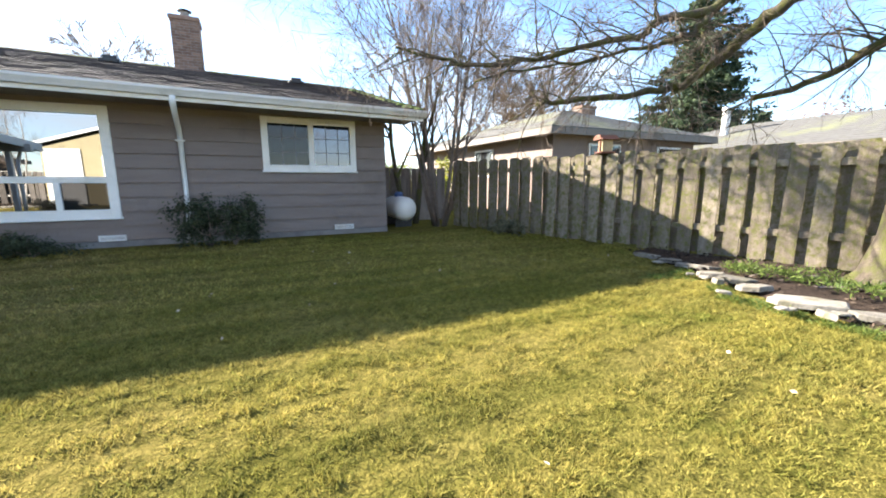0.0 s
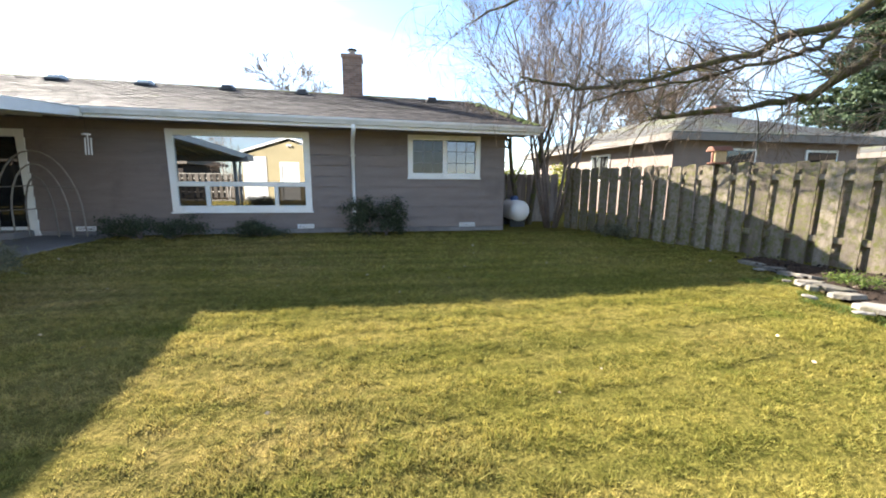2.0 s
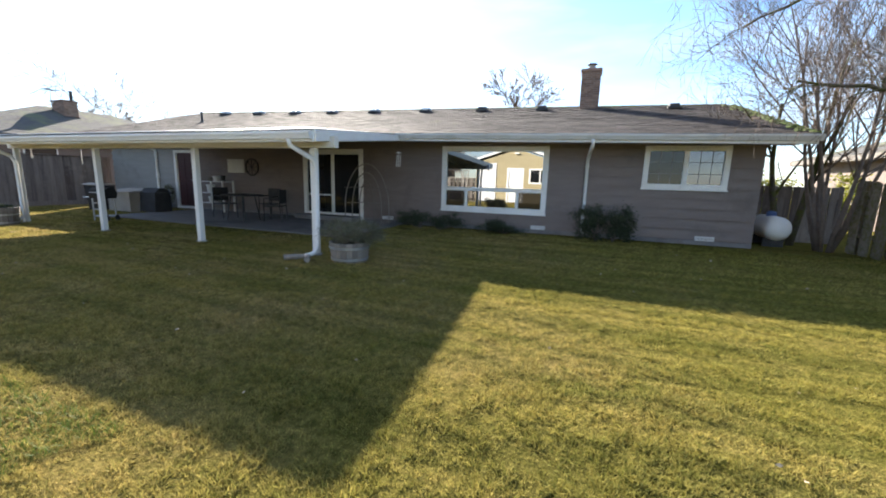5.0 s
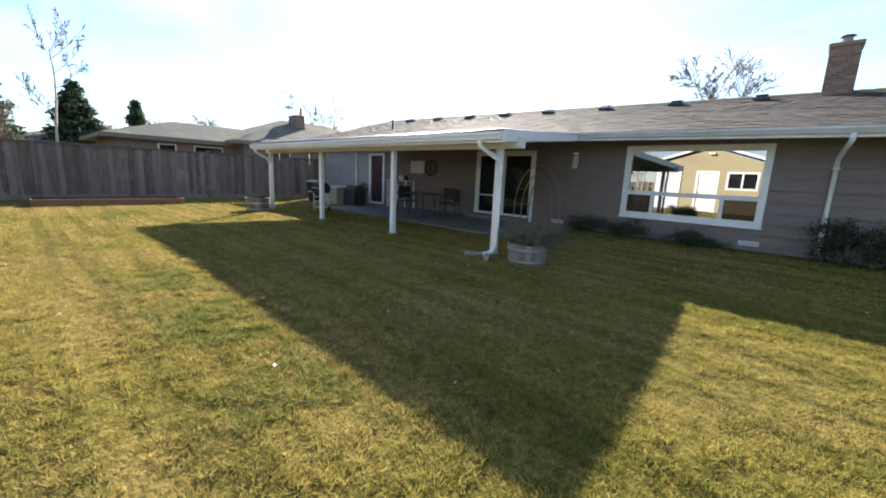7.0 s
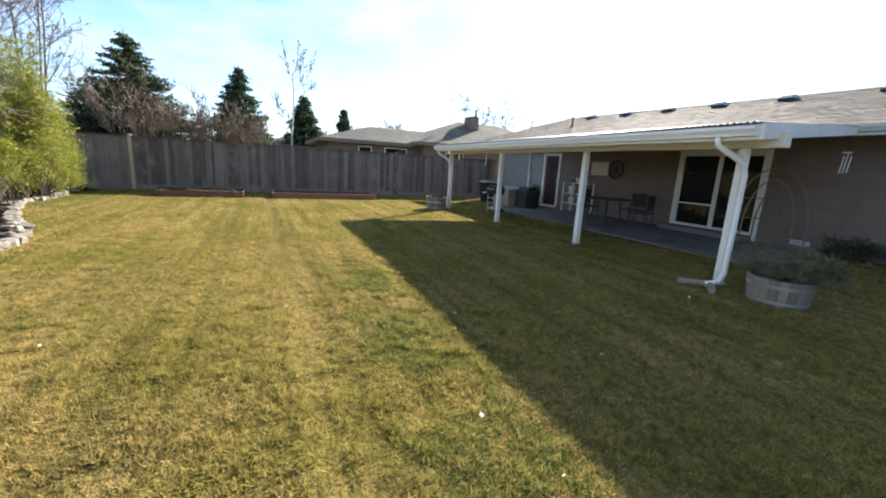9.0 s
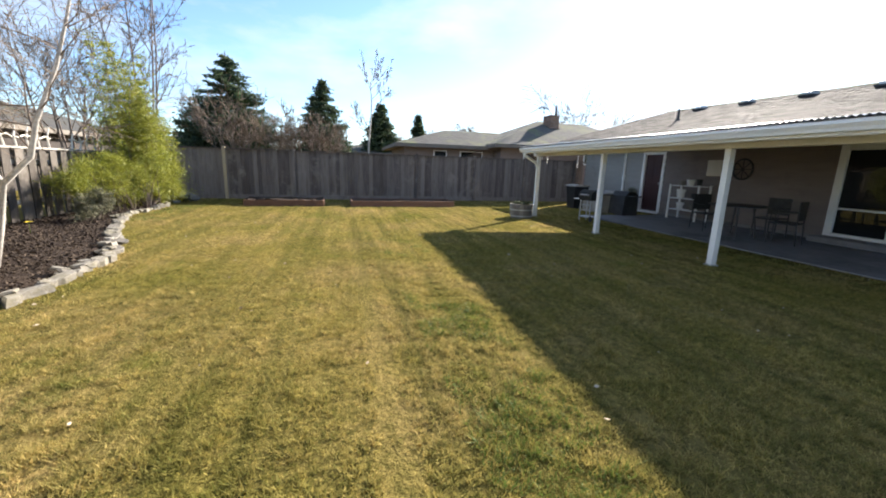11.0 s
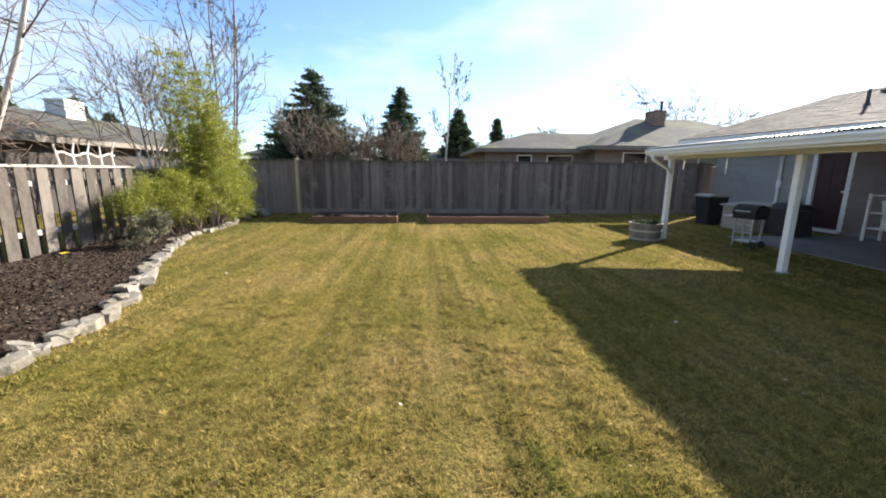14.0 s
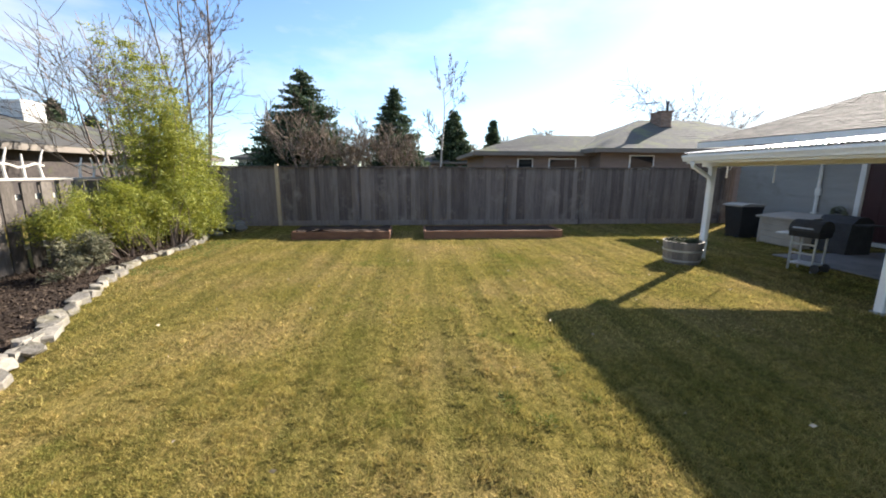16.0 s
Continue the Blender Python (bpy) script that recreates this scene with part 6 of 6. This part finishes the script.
bag = thing("covered_grill", (-14.75, 6.35, 0.02), "dark covered grill beside the deck box", "grill")
part("cover", Geo().prism([(-0.36, -0.28, 0.0), (-0.36, 0.28, 0.0), (-0.36, 0.27, 0.5), (-0.33, 0.2, 0.68), (-0.33, 0.05, 0.76), (-0.33, -0.12, 0.75), (-0.35, -0.24, 0.62)], (0.7, 0, 0)), M_CANVAS, bag)
part("shelf", Geo().box(0.34, -0.2, 0.60, 0.62, 0.16, 0.63), M_CANVAS, bag)
tb = thing("trash_bin", (-16.85, 5.95, 0.0), "black wheeled bin with a pale hinged lid", "bin")
part("body", Geo().prism([(-0.24, -0.24, 0.0), (0.22, -0.24, 0.0), (0.22, 0.24, 0.0), (-0.24, 0.24, 0.0)], (0, 0, 0.05)).add(
    [(-0.23, -0.23, 0.05), (0.22, -0.23, 0.05), (0.22, 0.23, 0.05), (-0.23, 0.23, 0.05), (-0.29, -0.29, 0.80), (0.28, -0.29, 0.80), (0.28, 0.29, 0.80), (-0.29, 0.29, 0.80)],
    [(0, 1, 5, 4), (1, 2, 6, 5), (2, 3, 7, 6), (3, 0, 4, 7), (4, 5, 6, 7), (3, 2, 1, 0)]), M_BLACK, tb)
part("lid", Geo().prism([(-0.32, -0.34, 0.81), (0.31, -0.34, 0.81), (0.31, -0.1, 0.86), (0.31, 0.32, 0.83), (-0.32, 0.32, 0.83), (-0.32, -0.1, 0.86)], (0, 0, 0.03)), M_GREYBOX, tb, "pale dusty lid")
for x in (-0.27, 0.22):
    part("wheel", Geo().lathe([(0.09, -0.025), (0.11, -0.02), (0.11, 0.02), (0.09, 0.025)], (0, 0, 0), 14, pose(x + 0.02, 0.26, 0.11, 0, 90, 0)), M_BLACK, tb)
part("handle", Geo().tube([(-0.2, 0.36, 0.82), (0.2, 0.36, 0.82)], [0.016, 0.016], 8), M_BLACK, tb)

hose = thing("garden_hose", (-16.12, 7.72, 0.02), "coiled grey-green garden hose hung on the wall", "hose")
part("coil", Geo().tube([((0.19 + 0.055 * math.sin(a * 0.37)) * math.cos(a * math.pi / 9), 0.03 + 0.05 * math.sin(a * 0.23), 0.48 + (0.30 + 0.05 * math.sin(a * 0.31)) * math.sin(a * math.pi / 9)) for a in range(110)], [0.013] * 110, 6), M_DRYLEAF, hose, smooth=True)
part("hanger", Geo().box(-0.1, 0.02, 0.66, 0.1, 0.19, 0.70).box(-0.1, 0.0, 0.70, 0.1, 0.03, 0.75), M_DARKMETAL, hose)
mb = thing("meter_box", (-16.78, WY - 0.05, 1.08), "small white electrical box on the grey siding", "electrical box")
part("box", Geo().box(-0.07, -0.07, 0, 0.07, 0.0, 0.2, c=0.012), M_TRIM, mb)
part("conduit", Geo().tube([(0, -0.035, -0.75), (0, -0.035, 0.0)], [0.014, 0.014], 6), M_TRIM, mb)

pt = thing("patio_table", (-10.6, 6.0, 0.02), "dark metal patio table in the shade", "table")
part("tabletop", Geo().lathe([(0.52, 0.69), (0.55, 0.70), (0.55, 0.72), (0.5, 0.73)], (0, 0, 0), 28), M_DARKMETAL, pt)
for k in range(4):
    a = math.pi / 4 + k * math.pi / 2
    part("leg", Geo().tube([(0.42 * math.cos(a), 0.42 * math.sin(a), 0), (0.3 * math.cos(a), 0.3 * math.sin(a), 0.69)], [0.018, 0.018], 6), M_DARKMETAL, pt)


def patio_chair(at, rz):
    t = thing("patio_chair", at, "dark metal patio chair beside the table", "chair", "patio chairs", rz=rz)
    part("seat", Geo().box(-0.24, -0.24, 0.41, 0.24, 0.24, 0.44, c=0.012), M_DARKMETAL, t)
    part("backrest", Geo().box(-0.23, 0.22, 0.5, 0.23, 0.245, 0.88, c=0.01), M_DARKMETAL, t)
    for x in (-0.22, 0.22):
        part("leg", Geo().tube([(x, -0.22, 0), (x, -0.21, 0.42)], [0.014, 0.014], 6), M_DARKMETAL, t)
        part("leg", Geo().tube([(x, 0.27, 0), (x, 0.23, 0.44), (x, 0.235, 0.88)], [0.014, 0.014, 0.014], 6), M_DARKMETAL, t)
        part("armrest", Geo().tube([(x, -0.21, 0.42), (x, -0.2, 0.64), (x, 0.23, 0.66)], [0.014] * 3, 6), M_DARKMETAL, t)


patio_chair((-11.5, 6.2, 0.02), 80)
patio_chair((-9.75, 6.3, 0.02), -70)
patio_chair((-10.5, 6.9, 0.02), 5)

tre = thing("bentwood_trellis", (-7.55, 7.3, 0.0), "pale bentwood garden trellis beside the patio door", "trellis")
for k, w in enumerate((0.75, 0.5, 0.25)):
    part("hoop", Geo().tube([(-w * math.cos(a * math.pi / 14) , 0.3 - 0.02 * a % 3 * 0.02, 0.0 if a in (0, 14) else 0.35 + (1.35 - 0.25 * k) * math.sin(a * math.pi / 14)) for a in range(15)], [0.015] * 15, 6), M_BARREL, tre)
for z in (0.55, 1.0):
    part("crossbar", Geo().tube([(-0.74, 0.29, z), (0, 0.27, z + 0.04), (0.74, 0.29, z - 0.02)], [0.012] * 3, 6), M_BARREL, tre)
for x, y, z, n in ((-14.42, 4.3, 1.84, 9), (-14.24, 3.19, 1.75, 5)):
    hd = thing("hanging_ornament", (x, y, z), "string of clear glass drops under the patio roof", "ornament", "hanging glass strings")
    part("cord", Geo().tube([(0, 0, -0.045 * n), (0, 0, 0.26 if y > 4 else 0.2)], [0.003, 0.003], 4), M_METAL, hd)
    for k in range(n):
        part("bead", Geo().lathe([(0.002, -0.02), (0.016, -0.008), (0.018, 0.004), (0.002, 0.02)], (0, 0, -0.045 * k), 8), M_TANK, hd)
wc = thing("wind_chime", (-6.35, 7.25, 1.62), "pale tubular wind chime under the eave", "wind chime")
for k in (-1, 0, 1):
    part("tube", Geo().tube([(0.05 * k, 0, 0), (0.05 * k + 0.02, 0, 0.36 - 0.05 * abs(k))], [0.011, 0.011], 6), M_TRIM, wc)
part("cord", Geo().tube([(0, 0, 0.36), (0, 0, 0.63)], [0.004, 0.004], 4), M_DARKMETAL, wc)
part("disc", Geo().lathe([(0.07, 0.36), (0.07, 0.385), (0.02, 0.39)], (0, 0, 0), 12), M_TRIM, wc)

daf = thing("daffodil", (-11.75, -7.75, 0.04), "single yellow daffodil in the mulch bed", "flower")
part("stem", Geo().tube([(0, 0, -0.02), (0.01, 0, 0.2)], [0.006, 0.004], 5), M_GREENTUFT, daf)
for k in range(6):
    a = k * math.pi / 3
    part("petal", Geo().prism([(0.01, 0, 0.2), (0.01 + 0.025 * math.cos(a) - 0.015 * math.sin(a), 0.025 * math.sin(a) + 0.015 * math.cos(a), 0.215), (0.01 + 0.06 * math.cos(a), 0.06 * math.sin(a), 0.21), (0.01 + 0.025 * math.cos(a) + 0.015 * math.sin(a), 0.025 * math.sin(a) - 0.015 * math.cos(a), 0.215)], (0, 0, 0.004)), M_YELLOW, daf)

# ---------- grass, chips and fallen leaves ----------
grng = np.random.default_rng(42)


def in_bed(x, y):
    """True inside the curved bed, the side bed or the patio."""
    ex, ey = np.array([p[0] for p in EDGE])[::-1], np.array([p[1] for p in EDGE])[::-1]
    left = (y < np.interp(x, ex, ey) - 0.02) & (x < -7.4)
    sy, sx = np.array([p[1] for p in SIDE_EDGE])[::-1], np.array([p[0] for p in SIDE_EDGE])[::-1]
    side = (x > np.interp(y, sy, sx) - 0.05) & (y < 3.95)
    patio = (x > -14.8) & (x < -6.4) & (y > 4.6)
    side2 = x > 3.80 + (8.2 - y) * 0.286
    garage_box = (y < -6.2) & (x > -8.3) & (x < -2.6)
    beds = (x < -16.9) & (((y > -5.65) & (y < -3.15)) | ((y > -2.4) & (y < 1.25))) & (x > -18.05)
    wallside = (y > 7.5)
    return left | side | patio | side2 | garage_box | beds | wallside


def value_noise(x, y, scale, seed):
    """Smooth 2D value noise, vectorised."""
    t = np.random.default_rng(seed).random((256, 256))
    u, v = x * scale, y * scale
    i, j = np.floor(u).astype(int), np.floor(v).astype(int)
    f, h = u - i, v - j
    f, h = f * f * (3 - 2 * f), h * h * (3 - 2 * h)
    return (t[i % 256, j % 256] * (1 - f) + t[(i + 1) % 256, j % 256] * f) * (1 - h) + (t[i % 256, (j + 1) % 256] * (1 - f) + t[(i + 1) % 256, (j + 1) % 256] * f) * h


def sag(x, y):
    return -0.11 * np.exp(-((x - 0.3) / 4.5) ** 2 - ((y - 0.3) / 3.8) ** 2)


def grass(name, x0, x1, y0, y1, density, label, tall=1.0, wide=1.0, hole=None, mat=None, patchy=0.0):
    n = int((x1 - x0) * (y1 - y0) * density)
    x, y = grng.uniform(x0, x1, n), grng.uniform(y0, y1, n)
    keep = ~in_bed(x, y)
    if hole:
        keep &= ~((x > hole[0]) & (x < hole[1]) & (y > hole[2]) & (y < hole[3]))
    tuft = 0.6 * value_noise(x, y, 9, 1) + 0.4 * value_noise(x, y, 23, 2)
    track = value_noise(x * 0.15, y, 3.2, 3)
    if patchy:
        keep &= value_noise(x, y, 1.3, 11) * 0.6 + value_noise(x, y, 4.1, 12) * 0.4 > patchy
    keep &= (tuft + 0.42 * track) > grng.uniform(0.24, 0.80, n)
    # wheel ruts and mower lines: y at x = 0, slope, half width, x range
    for yr, sl, wr, xa, xb in ((-2.33, 0.004, 0.075, -19, -3.5), (-1.52, 0.0, 0.06, -19, -9), (-1.78, 0.0, 0.02, -19, -9), (-1.15, 0.0, 0.025, -19, -10), (-0.8, 0.0, 0.03, -19, -11.5), (-0.35, 0.0, 0.025, -19, -11.5), (0.15, 0.0, 0.03, -19, -11.5),
                               (0.7, 0.0, 0.03, -19, -11.5), (-2.95, 0.0, 0.018, -19, -4), (-3.5, 0.01, 0.02, -19, -6), (1.25, 0.16, 0.085, -1.0, 2.8), (1.98, 0.12, 0.03, -1.5, 2.5), (2.5, 0.10, 0.035, -2.2, 0.2), (0.72, 0.16, 0.03, -1.2, 2.6), (1.62, 0.15, 0.022, -1, 3)):
        near = (x > xa) & (x < xb) & (np.abs(y - yr - sl * x - 0.03 * np.sin(x * 0.9 + yr * 5)) < wr * (0.5 + value_noise(x, y, 2.1, 7)))
        keep &= ~near | (grng.random(n) < 0.08)
    x, y, tuft = x[keep], y[keep], tuft[keep]
    n = len(x)
    h = (0.011 + 0.044 * tuft ** 1.8) * grng.uniform(0.6, 1.4, n) * tall
    w = 0.0034 * grng.uniform(0.7, 1.5, n) * wide
    a = grng.uniform(0, 2 * np.pi, n)
    lean = grng.normal(size=(n, 2)) * h[:, None] * 0.75
    z = sag(x, y) - 0.006
    v = np.empty((n, 3, 3))
    v[:, 0] = np.stack([x - np.cos(a) * w, y - np.sin(a) * w, z], 1)
    v[:, 1] = np.stack([x + np.cos(a) * w, y + np.sin(a) * w, z], 1)
    v[:, 2] = np.stack([x + lean[:, 0], y + lean[:, 1], z + h], 1)
    ob = new(name, fast_mesh(name, v.reshape(-1, 3), np.arange(3 * n).reshape(n, 3), mat or M_BLADES))
    return tagged(ob, label, "grass", "", "stuff")


grass("grass", -10.5, 4.5, -5.2, 4.0, 12500, "short mown yellow-green grass near the walk")
grass("grass", -19.5, 6.0, -9.0, 7.5, 2300, "short mown yellow-green lawn grass further off", 1.1, 1.9, (-10.5, 4.5, -5.2, 4.0))

grass("grass", -11.0, -3.6, -1.95, -1.25, 6000, "lusher green grass in a patchy strip", 1.25, 1.0, None, M_GREENTUFT, 0.56)
grass("grass", -17.0, -13.6, -7.4, -6.6, 2600, "lusher green grass beside the stone edging", 1.1, 1.6, None, M_GREENTUFT, 0.45)
grass("grass", 3.4, 4.6, 0.6, 2.9, 9000, "fresh green grass at the side bed", 1.6, 1.2, None, M_GREENTUFT, 0.4)


def scatter(name, region, count, size, mat, label, category, seed, z=0.012):
    rng = np.random.default_rng(seed)
    x, y = rng.uniform(region[0], region[1], count), rng.uniform(region[2], region[3], count)
    keep = in_bed(x, y) if category == "wood chips" else ~in_bed(x, y)
    x, y = x[keep], y[keep]
    c = np.stack([x, y, sag(x, y) + z], 1)
    return tagged(new(name, leaf_cloud(name, c, 0.25, size, mat, rng, 0.6, 0.0)), label, category, "", "stuff")


scatter("fallen_leaves", (-18, 5.5, -6, 6.5), 260, 0.038, M_FALLEN, "scattered small pale fallen leaves on the lawn", "leaves", 1, 0.03)
scatter("wood_chips", (-17.5, -7.4, -8.9, -5.6), 26000, 0.038, M_CHIP, "loose bark chips over the planting bed", "wood chips", 2, 0.06)
scatter("wood_chips", (3.4, 6.5, -0.8, 4.0), 1800, 0.06, M_CHIP, "loose dry litter in the side bed", "wood chips", 3, 0.055)
